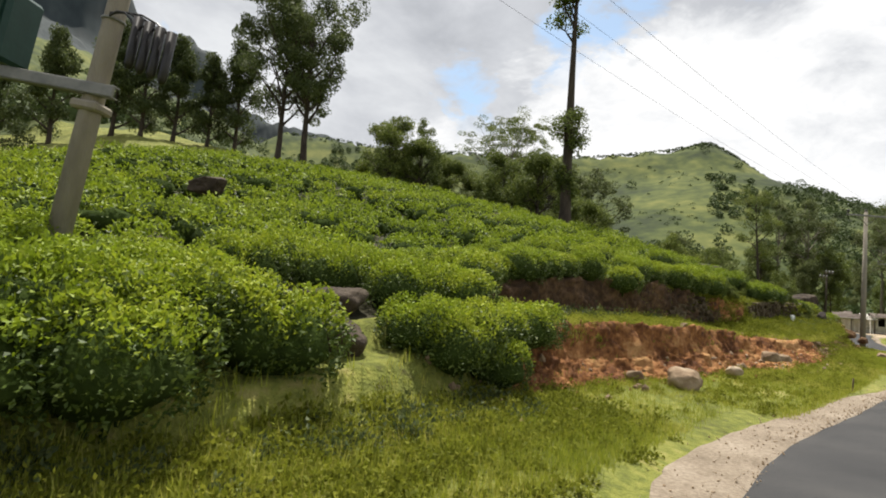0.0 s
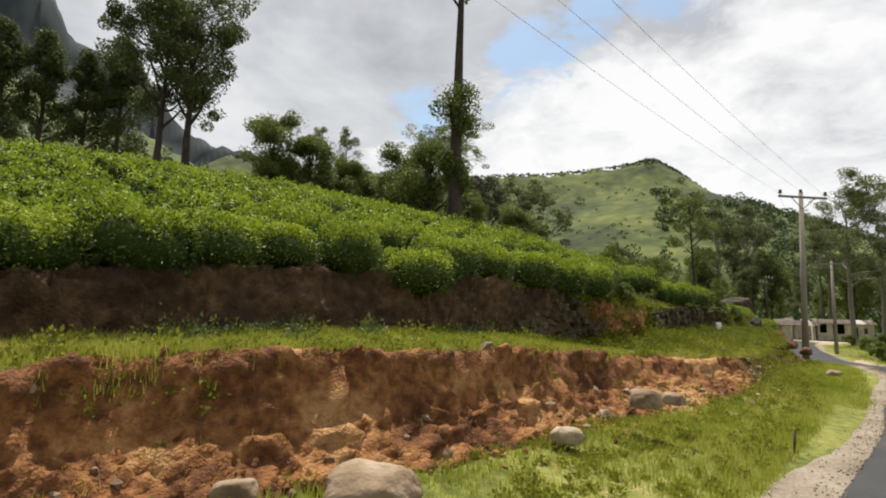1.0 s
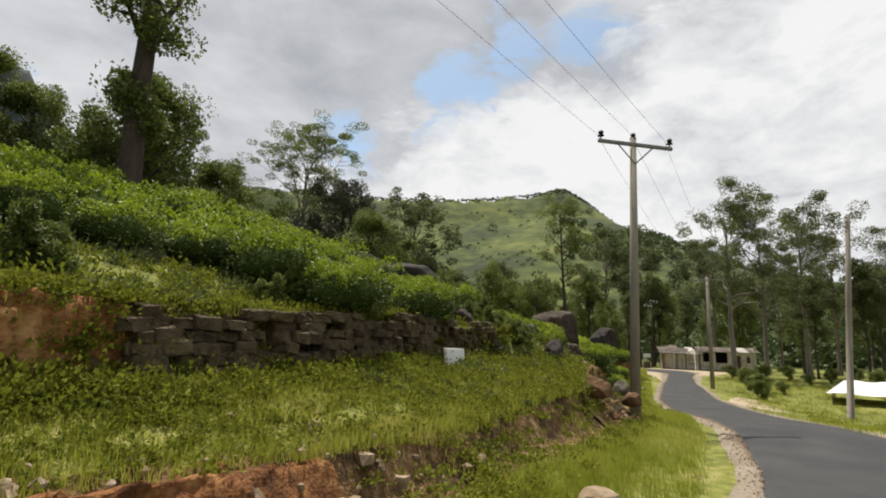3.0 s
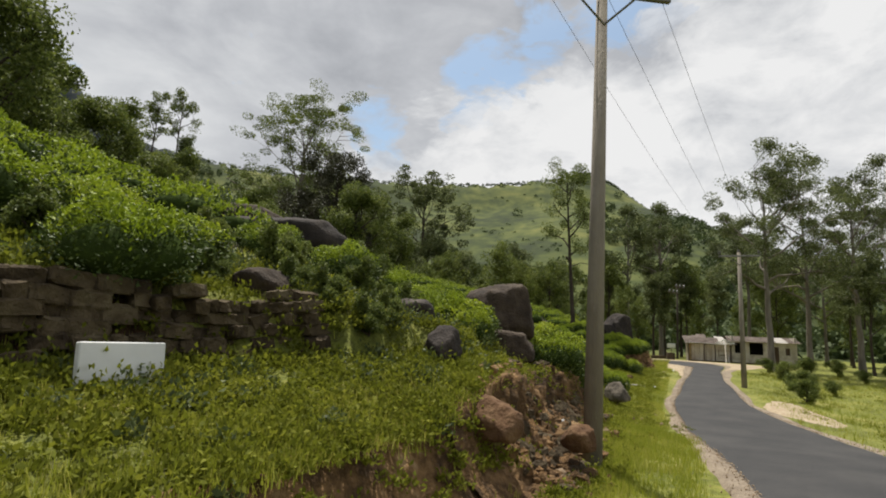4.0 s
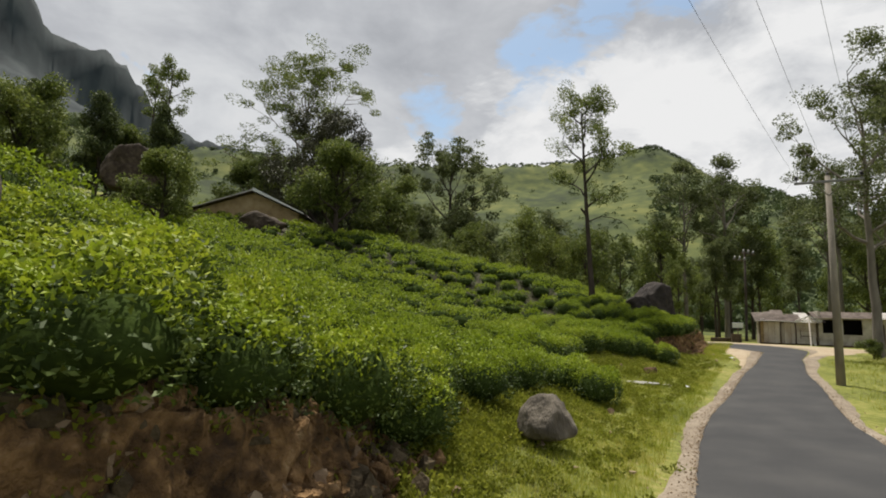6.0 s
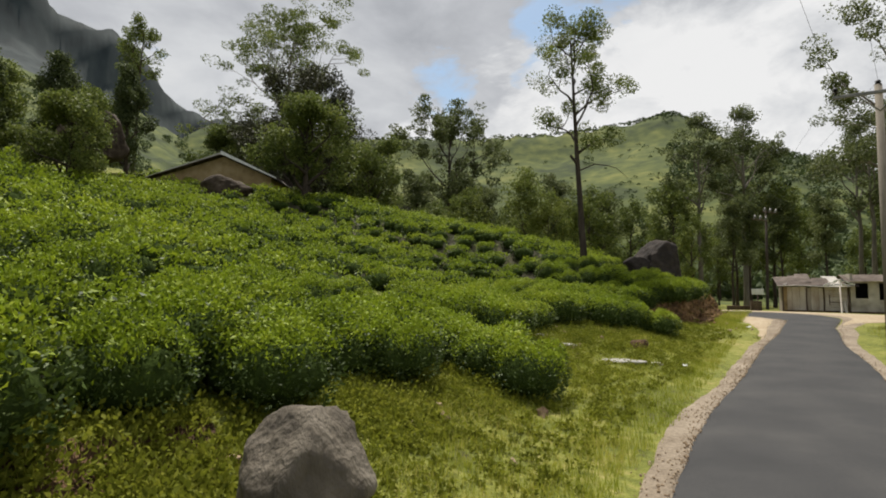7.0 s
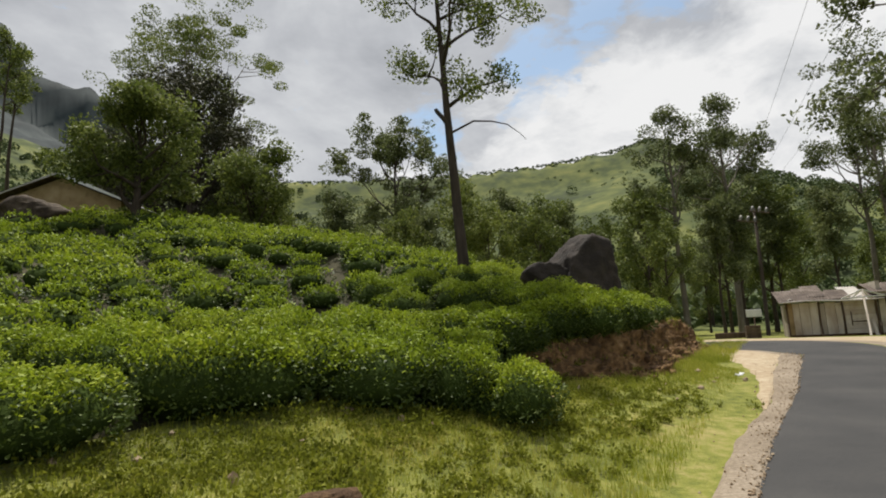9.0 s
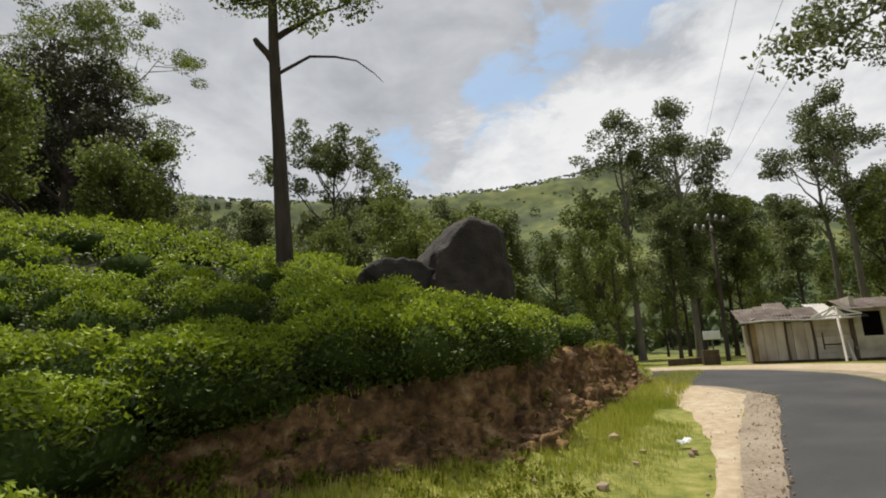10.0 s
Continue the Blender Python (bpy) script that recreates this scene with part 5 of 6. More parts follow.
def scrub():
    """Small bushes dotted over the hill pasture and along its ridge."""
    rng = np.random.default_rng(6)
    pieces = []
    for k in range(3800):
        if k < 900:
            i = int(rng.integers(len(MAIN_RIDGE) - 1))
            t = rng.uniform()
            x, y = (MAIN_RIDGE[i][c] + t * (MAIN_RIDGE[i + 1][c] - MAIN_RIDGE[i][c]) + rng.normal(0, 3) for c in (0, 1))
        else:
            a, d = rng.uniform(-25, 50), rng.uniform(190, 440)
            x, y = 25 + d * math.sin(radians(a)), 10 + d * math.cos(radians(a))
            if float(wobble(x * 0.25, y * 0.25, 9.0)) < rng.uniform(-0.2, 0.8):
                continue
        r = rng.uniform(0.5, 1.4) if k < 900 else rng.uniform(0.6, 2.2)
        n = 26
        o = rng.normal(0, 1, (n, 3))
        o = o / np.linalg.norm(o, axis=1, keepdims=True) * (r, r, r * 0.7) - (0, 0, r * 0.1)
        v, f = leaf_quads(o, rng.normal(size=(n, 3)), 0.9, rng, 0.8)
        pieces.append((v + (x, y, float(ground(x, y))), f))
    v, f = join(pieces)
    return tagged(mesh_object("hill_scrub", v, f, M_FARLEAF), "dark scrub dotted over the green hill", "scrub", kind="stuff")


scrub()


def woods():
    """Crowns that cover the hill's foot and flanks, too many to count."""
    rng = np.random.default_rng(5)
    pieces = []
    for k in range(4200):
        a, d = rng.uniform(-60, 68), 120 + 330 * rng.uniform() ** 0.8
        x, y = 25 + d * math.sin(radians(a)), 10 + d * math.cos(radians(a))
        z = float(ground(x, y))
        if x < -140 and z > 130 and k % 6:
            continue
        cover = float(wobble(x * 0.12, y * 0.12, 7.0)) + (0.75 if z < 38 else -0.2 if z < 125 else -0.1) + (0.5 if a > 32 else 0)
        cover += 0.9 if a > 21.5 and z > 60 else 0.5 if a < -9 else 0
        if -5 < a < 21.5 and 42 < z < 140:
            cover -= 0.75
        if cover < rng.uniform(0, 0.6):
            continue
        r = rng.uniform(1.6, 4.0)
        n = 80
        o = rng.normal(0, 1, (n, 3))
        o = o / np.linalg.norm(o, axis=1, keepdims=True) * (r, r, r * 0.85) * rng.uniform(0.75, 1.05, (n, 1)) + (0, 0, r * 0.8)
        v, f = leaf_quads(o, rng.normal(size=(n, 3)), 1.25, rng, 0.8)
        pieces.append((v + (x, y, z), f))
    v, f = join(pieces)
    return tagged(mesh_object("hill_woods", v, f, M_FARLEAF), "distant green woods over the hill's foot", "woods", kind="stuff")


woods()


# ---- power line ----
def utility_pole(place, height, arm_turn, label, lean=(0.0, 0.0), arm=2.3, r=0.16):
    ob = thing("utility_pole", label, "utility pole", pose(*place, lean[0], lean[1], arm_turn), "poles of the power line")
    bm = bmesh.new()
    bmesh.ops.create_cone(bm, cap_ends=True, segments=14, radius1=r, radius2=r * 0.6, depth=height + 0.6)
    bmesh.ops.translate(bm, vec=(0, 0, height / 2 - 0.3), verts=bm.verts)
    part("shaft", bm, M_CONCRETE, ob, smooth=True)
    part("crossarm", box(arm, 0.09, 0.1, 0.01, (0, -0.14, height - 0.32)), M_STEEL, ob, "galvanised steel crossarm")
    for sx in (-1, 1):
        v, f = tube([(sx * 0.55, -0.14, height - 0.3), (0, -0.12, height - 0.85)], [0.02, 0.02], 6)
        mesh_object("brace", v, f, M_STEEL, ob)
    for x in (-arm / 2 + 0.08, 0, arm / 2 - 0.08):
        base = height - 0.22 + (0.1 if x == 0 else 0)
        pieces = [tube([(x, -0.14 * (x != 0), base - 0.05), (x, -0.14 * (x != 0), base + 0.12)], [0.02, 0.02], 6)]
        for k, rr in enumerate((0.10, 0.075, 0.085)):
            pieces.append(tube([(x, -0.14 * (x != 0), base + 0.1 + 0.055 * k), (x, -0.14 * (x != 0), base + 0.15 + 0.055 * k)], [rr, rr * 0.55], 10))
        v, f = join(pieces)
        mesh_object("insulator", v, f, M_BLACK, ob, label="dark brown pin insulator")
    return ob


def tips(place, height, turn, arm=2.3):
    c, s = math.cos(radians(turn)), math.sin(radians(turn))
    return [Vector((place[0] + c * x, place[1] + s * x, place[2] + height + 0.03 + (0.1 if abs(x) < 0.1 else 0))) for x in (-arm / 2 + 0.08, 0, arm / 2 - 0.08)]


def wire(a, b, sag, r=0.0042):
    a, b = Vector(a), Vector(b)
    pts = [a.lerp(b, i / 24) - Vector((0, 0, sag * 4 * (i / 24) * (1 - i / 24))) for i in range(25)]
    return tagged(tube_object("power_cable", pts, [r] * 25, M_BLACK, sides=5), "thin dark overhead power cable", "cable", "cables of the power line")


P2, P3, P4 = (25.52, 29.5, 0.85), (44.6, 51.8, 0.55), (39.3, 36.0, 0.5)
utility_pole(P2, 7.7, -2, "tall tapered concrete utility pole with steel crossarm at the roadside", (0, 1.2), r=0.15)
utility_pole(P3, 7.9, -30, "weathered concrete utility pole with crossarm beside the road")
for a, b in zip(tips((P2[0] + 0.08, P2[1], P2[2]), 7.7, -2), tips(P3, 7.9, -30)):
    wire(a, b, 0.35)
for a, b in zip(tips((-1.9, 4.3, 1.4), 8.0, -30), tips((P2[0] + 0.08, P2[1], P2[2]), 7.7, -2)):
    wire(a, b, 0.5)
for a, b in zip(tips(P3, 7.9, -30), tips((60.6, 87, 1.0), 9.4, 10, 1.6)):
    wire(a, b, 0.4)


def transformer_pole(place, lean):
    ob = thing("transformer_pole", "concrete pole carrying a green transformer on a steel beam", "transformer pole", pose(*place, *lean, 0))
    bm = bmesh.new()
    bmesh.ops.create_cone(bm, cap_ends=True, segments=16, radius1=0.15, radius2=0.105, depth=8.6)
    bmesh.ops.translate(bm, vec=(0, 0, 3.9), verts=bm.verts)
    part("shaft", bm, M_CONCRETE, ob, smooth=True)
    beam = box(2.3, 0.05, 0.14, 0.005, (-0.8, -0.16, 3.28))
    box(2.3, 0.12, 0.02, 0.003, (-0.8, -0.11, 3.41), beam)
    box(2.3, 0.12, 0.02, 0.003, (-0.8, -0.11, 3.27), beam)
    part("beam", beam, M_STEEL, ob, "painted steel channel beam")
    part("collar", box(0.36, 0.36, 0.12, 0.03, (0, 0, 3.07)), M_CONCRETE, ob)
    tank = box(0.75, 0.55, 0.95, 0.05, (-1.5, -0.05, 3.47))
    part("tank", tank, M_GREENPAINT, ob, "dark green transformer tank")
    for k in range(6):
        part("cooling_fin", box(0.03, 0.16, 0.7, 0.008, (-1.77 + 0.11 * k, -0.4, 3.57)), M_GREENPAINT, ob)
    for k in range(4):
        x = 0.5 + 0.155 * k
        v, f = tube([(x, -0.25, 4.15 - 0.04 * k), (x + 0.01, -0.25, 4.32 - 0.04 * k), (x + 0.02, -0.25, 3.72 - 0.04 * k), (x + 0.02, -0.25, 3.65 - 0.04 * k)], [0.03, 0.062, 0.058, 0.03], 8)
        fuse = mesh_object("fuse_holder", v, f, M_BLACK, ob, label="black fuse holder")
        pts = [(0.05, -0.16, 4.32 + 0.015 * k)] + [(0.05 + (x - 0.05) * t, -0.18 - 0.07 * t, 4.32 + 0.10 * math.sin(math.pi * t) - 0.17 * t * t) for t in (0.25, 0.5, 0.75, 1.0)]
        v, f = tube(pts, [0.014] * 5, 6)
        mesh_object("lead", v, f, M_BLACK, ob, label="black looped cable")
    v, f = tube([(0.13 * math.cos(a), 0.13 * math.sin(a), 4.32) for a in np.linspace(0, 6.28, 14)], [0.02] * 14, 6)
    mesh_object("band", v, f, M_STEEL, ob)
    return ob


transformer_pole((-2.86, 4.5, 0.85), (0, 7.0))


def leaning_pole(place, h, lean):
    """A dark pole with a rack of insulators down one side, as for low-voltage lines."""
    ob = thing("utility_pole", "slim weathered pole leaning slightly beside the white shelter", "utility pole", pose(*place), "poles of the power line")
    top = Vector((lean[0], lean[1], h))
    v, f = tube([(0, 0, -0.5), top * 0.5, top], [0.14, 0.12, 0.095], 10)
    mesh_object("shaft", v, f, M_CONCRETE, ob)
    for k in range(4):
        q = top * (1 - (0.15 + 0.22 * k) / h)
        v, f = tube([q + Vector((-0.09, -0.03, 0)), q + Vector((-0.17, -0.05, 0)), q + Vector((-0.2, -0.06, 0))], [0.02, 0.05, 0.03], 7)
        mesh_object("insulator", v, f, M_STEEL, ob)
    return ob


leaning_pole(P4, 8.5, (0.75, -0.15))


def fuse_pole(x, y):
    """A pole with two crossarms of insulators and fuses."""
    z = float(ground(x, y))
    ob = thing("utility_pole", "dark pole with two crossarms of insulators among the trees", "utility pole", pose(x, y, z, 0, 1.5, 20), "poles of the power line")
    v, f = tube([(0, 0, -0.4), (0.05, 0, 4.5), (0, 0, 9.4)], [0.15, 0.13, 0.1], 10)
    mesh_object("shaft", v, f, M_BARK, ob)
    for zz, off in ((9.1, 0.35), (8.3, -0.9)):
        part("crossarm", box(2.0, 0.09, 0.09, 0.01, (off, -0.12, zz)), M_WOOD, ob)
        for k in range(3):
            v, f = tube([(off - 0.75 + 0.7 * k, -0.14, zz + 0.05), (off - 0.75 + 0.7 * k, -0.2, zz + 0.2), (off - 0.7 + 0.7 * k, -0.22, zz + 0.42)], [0.05, 0.12, 0.07], 8)
            mesh_object("insulator", v, f, M_STEEL, ob)
    return ob


fuse_pole(61.3, 86.6)


# ---- right of the road ----
def sheet_shelter():
    ob = thing("sheet_shelter", "low shelter roofed with white sheeting below the road", "shelter", pose(51.5, 45.7, float(ground(51.5, 45.7)) - 0.1, 0, 0, -48))
    for k, (x, y) in enumerate(((-2.0, -1.5), (2.0, -1.5), (-2.0, 1.5), (2.0, 1.5))):
        v, f = tube([(x, y, -0.1), (x, y, 0.8)], [0.04, 0.035], 6)
        mesh_object("post", v, f, M_WOOD, ob)
    for sgn in (-1, 1):
        bm = bmesh.new()
        bmesh.ops.create_grid(bm, x_segments=10, y_segments=6, size=0.5)
        bmesh.ops.scale(bm, vec=(4.6, 2.0, 1), verts=bm.verts)
        for v in bm.verts:
            v.co = Vector((v.co.x * (0.62 + 0.2 * (v.co.y + 0.99)), sgn * (v.co.y + 0.99), 1.45 - 0.4 * (v.co.y + 0.99) - 0.05 * math.cos(v.co.x * 2.2)))
        part("roof_sheet", bm, M_WHITE, ob, "", True)
        bm = bmesh.new()
        bm.faces.new([bm.verts.new(c) for c in ((sgn * 1.42, 0, 1.47), (sgn * 2.32, -1.96, 0.62), (sgn * 2.32, 1.96, 0.62))])
        part("end_sheet", bm, M_WHITE, ob)


sheet_shelter()
shrub = tree("shrub", "low rounded dark shrub on the grass", g(44.5, 47.0), 1.0, 61, 0.05, 0.05, 8, 0.55, 30, 0.22, 60, 0.08, 0.9, leaves=M_LEAF, group="shrubs below the road")
rng_s = np.random.default_rng(12)
for k in range(46):
    u, l = rng_s.uniform(36, 84), -rng_s.uniform(4.6, 16)
    x, y = (float(v) for v in at_plan(u, l))
    if u > 52 and (l > -5.8 or u > 66) and math.hypot(x - 51.5, y - 45.7) > 4.5 and not (55 < x < 72 and 70 < y < 84):
        again(shrub, x, y, rng_s.uniform(0, 360), rng_s.uniform(0.6, 1.15))


slope_shrub = tree("shrub", "dense leafy green shrub on the slope among rocks", g(22.0, 34.6), 0.9, 62, 0.04, 0.03, 12, 0.5, 15, 0.2, 80, 0.085, 0.8, leaves=M_LEAF, group="shrubs on the rocky slope")
for k in range(30):
    u, l = rng_s.uniform(24, 44), rng_s.uniform(6.4, 9.2)
    x, y = (float(v) for v in at_plan(u, l))
    again(slope_shrub, x, y, rng_s.uniform(0, 360), rng_s.uniform(0.3, 0.6))
for x, y, k in ((20.4, 31.4, 1.25), (23.0, 33.2, 1.2), (22.1, 29.2, 0.85), (21.5, 29.4, 0.95), (22.4, 29.7, 0.7), (21.0, 29.6, 0.9), (16.8, 25.9, 0.55), (12.6, 22.2, 0.6)):
    again(slope_shrub, x, y, 40 * k, 0.5 * k)


# ---- buildings ----
def corrugated(w, d, mat_bm=None, waves=26, amp=0.025):
    """A sheet of w by d with waves running down d; in its own plane, from the origin."""
    v, f = [], []
    n = waves * 4
    for j in (0, 1):
        for i in range(n + 1):
            v.append((w * i / n, d * j, amp * math.sin(2 * math.pi * waves * i / n)))
    for i in range(n):
        f.append((i, i + 1, n + 2 + i, n + 1 + i))
    return np.array(v), np.array(f)


def wall_with_openings(w, h, thick, openings, mat, parent):
    """A wall along x from 0 to w, of upright and lintel pieces; openings (x0, x1, z0, z1) in order of x go through it."""
    x = 0.0
    for x0, x1, z0, z1 in list(openings) + [(w, w, 0, 0)]:
        if x0 - x > 0.01:
            part("wall", box(x0 - x, thick, h, 0.0, ((x + x0) / 2, 0, 0)), mat, parent)
        if x1 > x0:
            if z0 > 0.02:
                part("wall", box(x1 - x0, thick, z0, 0.0, ((x0 + x1) / 2, 0, 0)), mat, parent)
            if h - z1 > 0.02:
                part("wall", box(x1 - x0, thick, h - z1, 0.0, ((x0 + x1) / 2, 0, z1)), mat, parent)
        x = x1


def roadside_house():
    turn = math.degrees(math.atan2(-3.0, 6.0))
    z = 1.0
    # long plastered house
    ob = thing("roadside_house", "shabby whitewashed roadside house with rusty sheet roof", "house", pose(62.4, 77.6, z, 0, 0, turn))
    W, H, D = 6.3, 2.5, 4.5
    wall_with_openings(W, H, 0.2, [(0.3, 1.1, 1.1, 2.25), (1.75, 3.1, 1.0, 2.3), (3.75, 4.6, 0.0, 1.95), (5.2, 5.65, 1.1, 1.85)], M_PLASTER, ob)
    part("wall", box(0.2, D, H + 0.5, 0, (0.1, D / 2 + 0.1, 0)), M_PLASTER, ob)
    part("wall", box(0.2, D, H + 0.5, 0, (W - 0.1, D / 2 + 0.1, 0)), M_PLASTER, ob)
    part("wall", box(W, 0.2, H + 0.3, 0, (W / 2, D + 0.2, 0)), M_PLASTER, ob)
    part("plinth", box(W + 0.1, 0.3, 0.35, 0.02, (W / 2, -0.08, -0.25)), M_DARKEARTH_SHADE, ob)
    door = part("door", box(0.83, 0.05, 1.93, 0.01, (4.175, 0.05, 0)), M_WOOD, ob, "dark plank door")
    part("handle", box(0.03, 0.05, 0.14, 0.005, (3.9, 0.0, 1.0)), M_STEEL, door)
    win = part("window", box(0.45, 0.04, 0.75, 0.01, (5.425, 0.06, 1.1)), M_WOOD, ob, "small shuttered window")
    part("sill", box(0.7, 0.12, 0.05, 0.01, (5.425, -0.08, 1.04)), M_PLASTER, win)
    # added panel: paints the darkness seen through the door and windows
    part("shade_panel", box(W - 0.5, 0.1, H - 0.2, 0, (W / 2, 2.2, 0)), M_DARK, ob, "near-black panel standing for the unlit room behind the openings")
    for k in range(6):
        for sgn in (0, 1):
            v, f = corrugated(1.2, 2.95, waves=9)
            tilt = radians(12)
            y = v[:, 1].copy()
            v[:, 0] += -0.35 + 1.16 * k
            v[:, 1] = (-0.55 + y * math.cos(tilt)) if not sgn else (D + 0.75 - y * math.cos(tilt))
            v[:, 2] += H - 0.12 + y * math.sin(tilt) + 0.015 * (k % 2)
            mesh_object("roof_sheet", v, f, M_RUST if (k, sgn) != (4, 0) else M_TINROOF, ob)
    # lean-to of boards
    sh = thing("roadside_shed", "ramshackle whitewashed board shed with rusty patched roof", "shed", pose(58.45, 79.6, z, 0, 0, turn))
    SW = 4.3
    rng = np.random.default_rng(9)
    x = 0.0
    for w, mat in ((0.32, M_OCHRE), (0.34, M_WASH), (0.5, M_WASH), (0.46, M_WASH), (0.28, M_PLANK), (0.52, M_WASH), (0.3, M_WASH)):
        part("board", box(w - 0.015, 0.03, 1.95 + rng.uniform(-0.06, 0.04), 0.004, (x + w / 2, rng.uniform(-0.02, 0.02), 0)), mat, sh)
        x += w
    for k in range(7):
        part("plank", box(1.5, 0.03, 0.255, 0.006, (x + 0.77, rng.uniform(-0.012, 0.012), 0.12 + 0.262 * k)), M_WASH, sh)
    part("plinth", box(SW, 0.16, 0.16, 0.02, (SW / 2, -0.04, -0.05)), M_DARKEARTH_SHADE, sh)
    for xx in (0.02, 1.63, x, SW):
        v, f = tube([(xx, -0.07, -0.1), (xx + rng.normal(0, 0.02), -0.08, 1.0), (xx, -0.07, 2.1)], [0.06, 0.05, 0.05], 7)
        mesh_object("post", v, f, M_WOOD, sh)
    for k in range(7):
        part("board", box(0.03, 0.38, 1.95, 0.004, (0.0, 0.25 + 0.4 * k, 0)), M_PLANK, sh)
    part("rail", box(0.8, 0.04, 0.06, 0.005, (3.5, -0.05, 0.75)), M_WOOD, sh)
    part("latch_bar", box(0.05, 0.04, 0.8, 0.005, (3.1, -0.05, 0.55)), M_WOOD, sh)
    # added panel: its black imitates the shade behind the boards
    part("shade_panel", box(SW - 0.2, 0.1, 2.0, 0, (SW / 2, 2.6, 0)), M_DARK, sh, "near-black panel standing for the unlit space behind the boards")
    for k in range(9):
        w, d = rng.uniform(0.75, 1.15), rng.uniform(1.7, 3.4)
        v, f = corrugated(w, d, waves=7, amp=0.02)
        y0, a = rng.uniform(-0.7, 0.6) if k > 5 else -0.62, rng.normal(0, 0.05)
        x0 = (-0.35 + 0.84 * k) if k < 6 else rng.uniform(0, SW - 1)
        y = v[:, 1] + y0 + 0.03 * rng.normal(0, 1)
        v = np.stack([x0 + v[:, 0] + a * v[:, 1], y, 2.0 + 0.29 * (y + 0.6) + v[:, 2] + 0.02 * (k % 3) + (0.05 if k > 5 else 0) + 0.04 * np.sin(0.9 * (x0 + v[:, 0]))], 1)
        mesh_object("roof_sheet", v, f, M_TINROOF if k == 4 else M_RUST, sh)
    eave = [(-0.4 + 0.5 * k, -0.68, 2.0 + 0.05 * math.sin(0.62 * k)) for k in range(11)]
    mesh_object("eave_pole", *tube(eave, [0.045] * 11, 7), M_TINROOF, sh, label="pale bowed pole along the eave")
    for k in range(5):
        x0 = rng.uniform(0, SW)
        mesh_object("roof_batten", *tube([(x0, -0.3, 2.12), (x0 + rng.uniform(0.6, 1.4), 1.2, 2.45)], [0.03, 0.025], 6), M_WOOD if k % 2 else M_TINROOF, sh)
    for dx, dz in ((-0.95, -0.42), (-0.6, -0.5), (0.35, -0.5), (0.95, -0.36), (-0.25, -0.06), (0.25, -0.06)):
        v, f = tube([(3.6, -0.85, 2.5), (3.6 + dx, -0.9, 2.5 + dz)], [0.04, 0.035], 6)
        mesh_object("strut", v, f, M_WHITE, sh, label="white painted roof strut")
    mesh_object("strut", *tube([(2.6, -0.88, 2.05), (3.6, -0.9, 2.1), (4.6, -0.88, 2.13)], [0.04] * 3, 6), M_WHITE, sh, label="white painted roof strut")
    mesh_object("post", *tube([(3.7, -0.85, -0.05), (3.65, -0.85, 2.5)], [0.06, 0.05], 8), M_WASH, sh)
    mesh_object("post", *tube([(4.05, -0.7, -0.05), (3.9, -0.75, 0.85)], [0.09, 0.08], 8), M_WASH, sh)
    crate = thing("crate", "dark wooden crate beside the shed", "crate", pose(57.2, 81.2, z - 0.05, 0, 0, turn + 8))
    for k in range(4):
        part("slat", box(0.8, 0.6, 0.2, 0.01, (0, 0, 0.21 * k)), M_WOOD, crate)
    sign = thing("notice_board", "small white board on a post beside the trees", "sign", pose(59.3, 84.6, z - 0.1, 0, 0, turn))
    mesh_object("post", *tube([(0, 0, 0), (0, 0, 1.9)], [0.05, 0.045], 7), M_WOOD, sign)
    part("board", box(0.95, 0.04, 0.5, 0.01, (0, -0.06, 1.45)), M_WHITE, sign)
    # low wall by the shed
    lw = part("low_wall", box(2.4, 0.25, 0.42, 0.03), M_WOOD, None)
    lw.matrix_world = pose(56.6, 82.8, 0.95, 0, 0, 20)
    tagged(lw, "low brown wall beside the shed", "wall", kind="")


roadside_house()


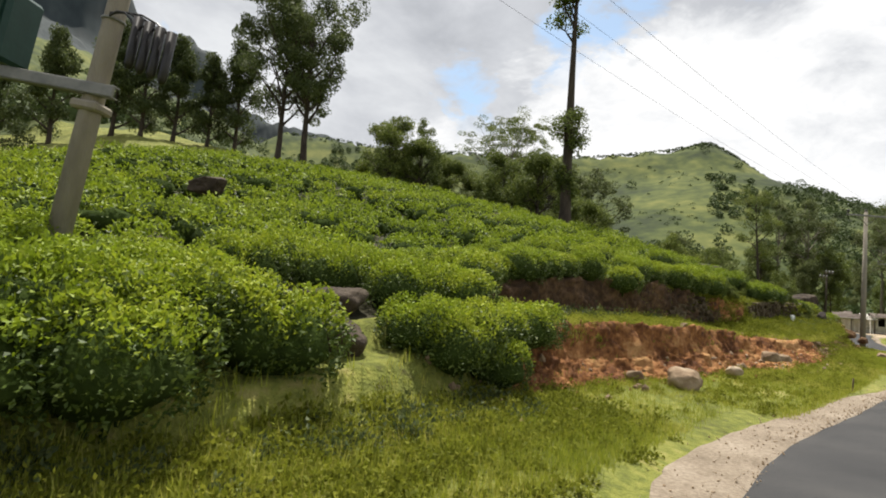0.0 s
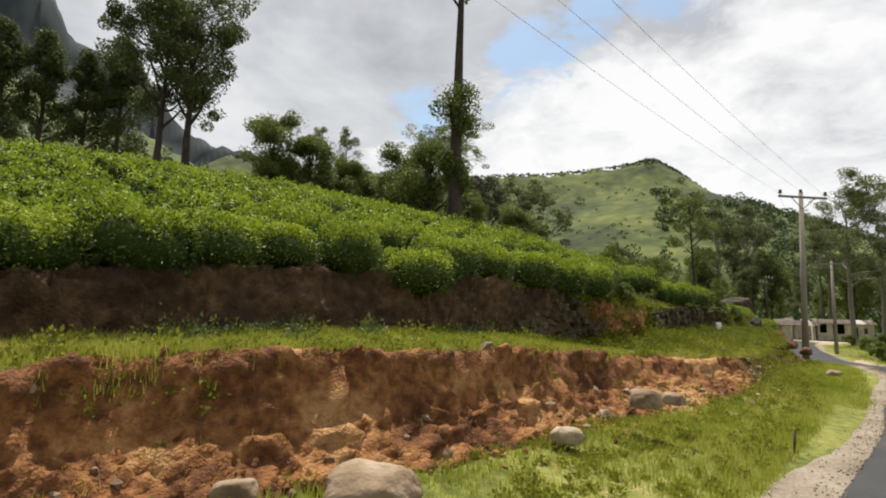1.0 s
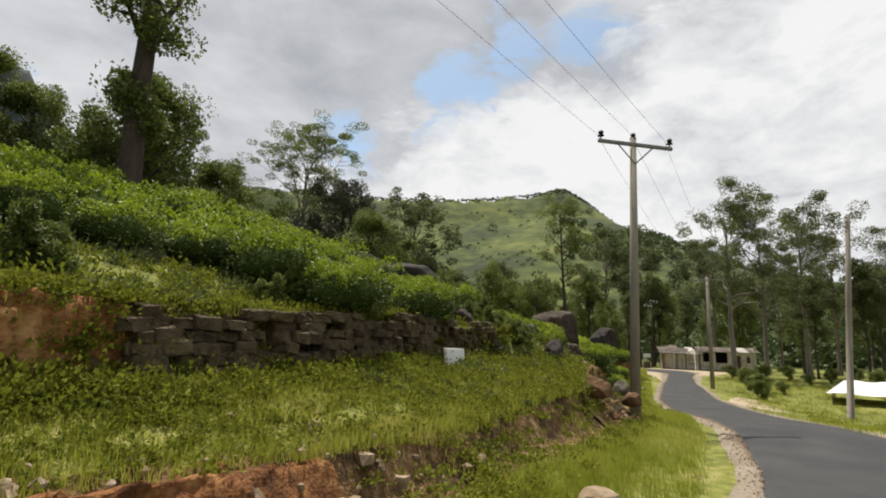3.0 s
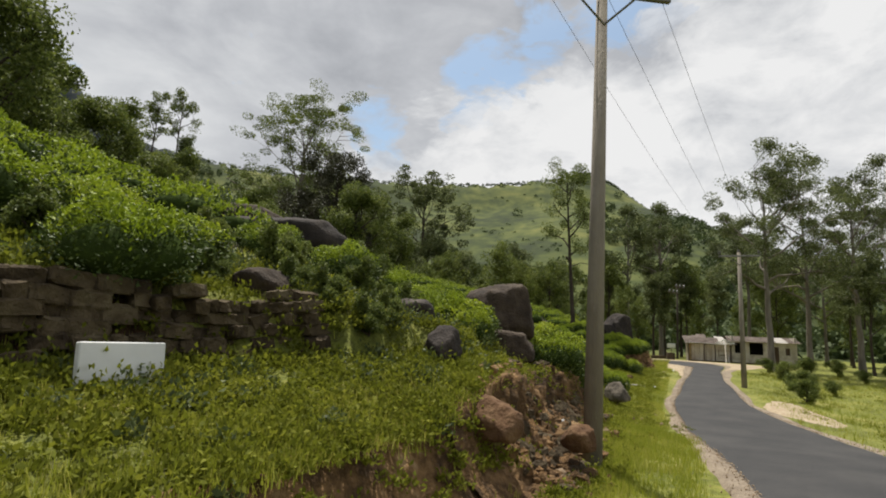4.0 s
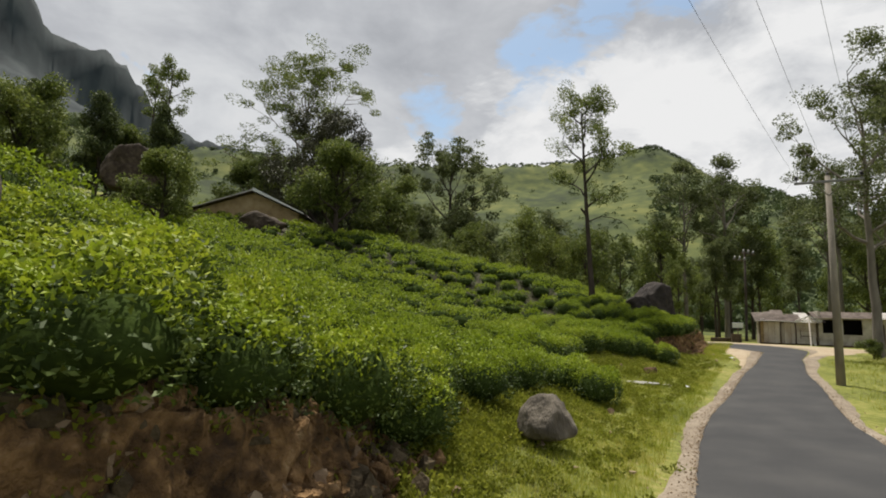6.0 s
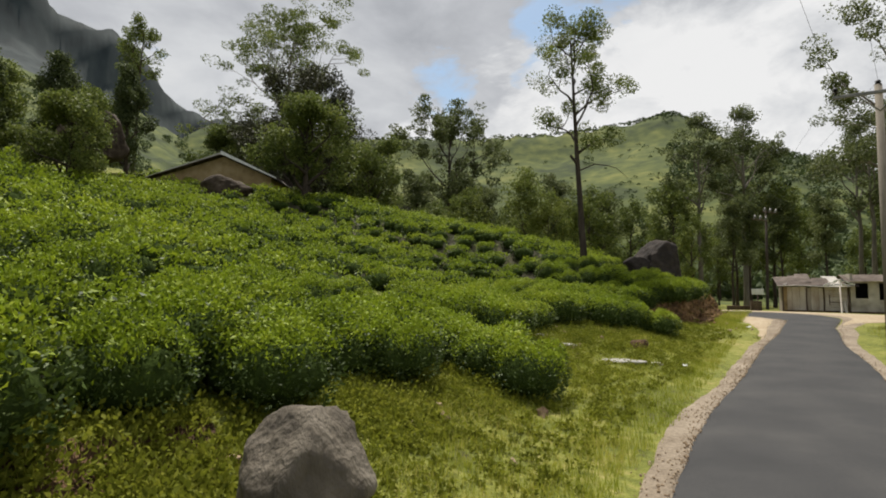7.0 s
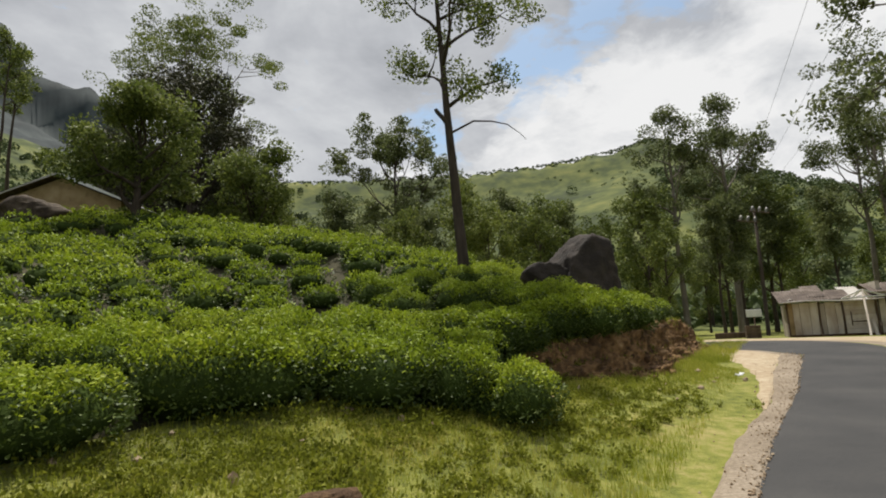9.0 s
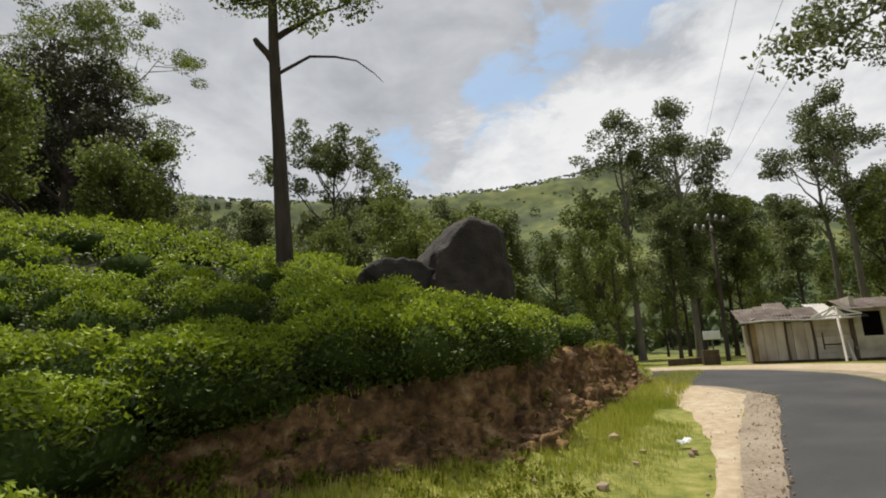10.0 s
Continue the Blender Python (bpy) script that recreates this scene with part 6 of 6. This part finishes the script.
def hill_cottage():
    z, W, D = 9.9, 11.0, 8.0
    ob = thing("hill_cottage", "ochre cottage with a pale sheet roof above the tea", "cottage", pose(4.0, 85.2, z, 0, 0, -2))
    H, peak, top = 2.6, 6.4, 4.6
    # gable wall with its openings cut through the lower part
    wall_with_openings(W, H, 0.25, [(1.6, 2.4, 1.2, 2.1), (8.2, 9.0, 0.9, 1.9)], M_OCHRE, ob)
    for y in (0.0, D):
        bm = bmesh.new()
        f = [bm.verts.new((x, y + dy, zz)) for dy in (-0.12, 0.12) for x, zz in ((0.0, H), (W, H), (peak, top))]
        bm.faces.new(f[:3][::-1]); bm.faces.new(f[3:])
        for a, b in ((0, 1), (1, 2), (2, 0)):
            bm.faces.new((f[a], f[b], f[b + 3], f[a + 3]))
        part("gable", bm, M_OCHRE, ob)
    for xx in (0.13, W - 0.13):
        part("wall", box(0.25, D, H, 0, (xx, D / 2, 0)), M_OCHRE, ob)
    part("wall", box(W, 0.25, H, 0, (W / 2, D, 0)), M_OCHRE, ob)
    # added panel: the cottage's inside shade as a black sheet
    part("shade_panel", box(W - 0.6, 0.1, H - 0.1, 0, (W / 2, 2.5, 0)), M_DARK, ob, "near-black panel standing for the unlit room behind the openings")
    part("shutter", box(0.8, 0.05, 0.9, 0.01, (2.0, 0.05, 1.2)), M_WOOD, ob, "dark wooden shutter")
    for x0, wide in ((-0.7, 0.16), (W + 0.7, 0.34)):
        slope = (top - H) / (peak if x0 < 0 else W - peak)
        z1 = top + 0.1 - abs(x0 - peak) * slope
        bm = bmesh.new()
        f = [bm.verts.new((x, y, zz)) for y in (-0.78, -0.72) for x, zz in ((x0, z1), (peak, top + 0.1), (peak, top + 0.1 + wide), (x0, z1 + wide * 0.4))]
        bm.faces.new(f[:4]); bm.faces.new(f[4:][::-1])
        for a in range(4):
            b = (a + 1) % 4
            bm.faces.new((f[a], f[a + 4], f[b + 4], f[b]))
        part("barge_board", bm, M_WHITE if x0 > 0 else M_TINROOF, ob, "pale board along the roof edge")
    for x0, mat in ((-0.7, M_RUST), (W + 0.7, M_TINROOF)):
        n = 7
        for k in range(n):
            run = math.hypot(peak - x0, (top - H) * abs(peak - x0) / (peak if x0 < 0 else W - peak))
            v, f = corrugated((D + 1.4) / n + 0.05, run, waves=8, amp=0.03)
            across, down = v[:, 0] - 0.7 + k * (D + 1.4) / n, v[:, 1] / run
            slope = (top - H) / (peak if x0 < 0 else W - peak)
            v = np.stack([peak + (x0 - peak) * down, across, top + 0.12 - abs(x0 - peak) * slope * down + v[:, 2] + 0.02 * (k % 2)], 1)
            mesh_object("roof_sheet", v, f, mat if (k * 5) % 7 else M_RUST, ob)


hill_cottage()
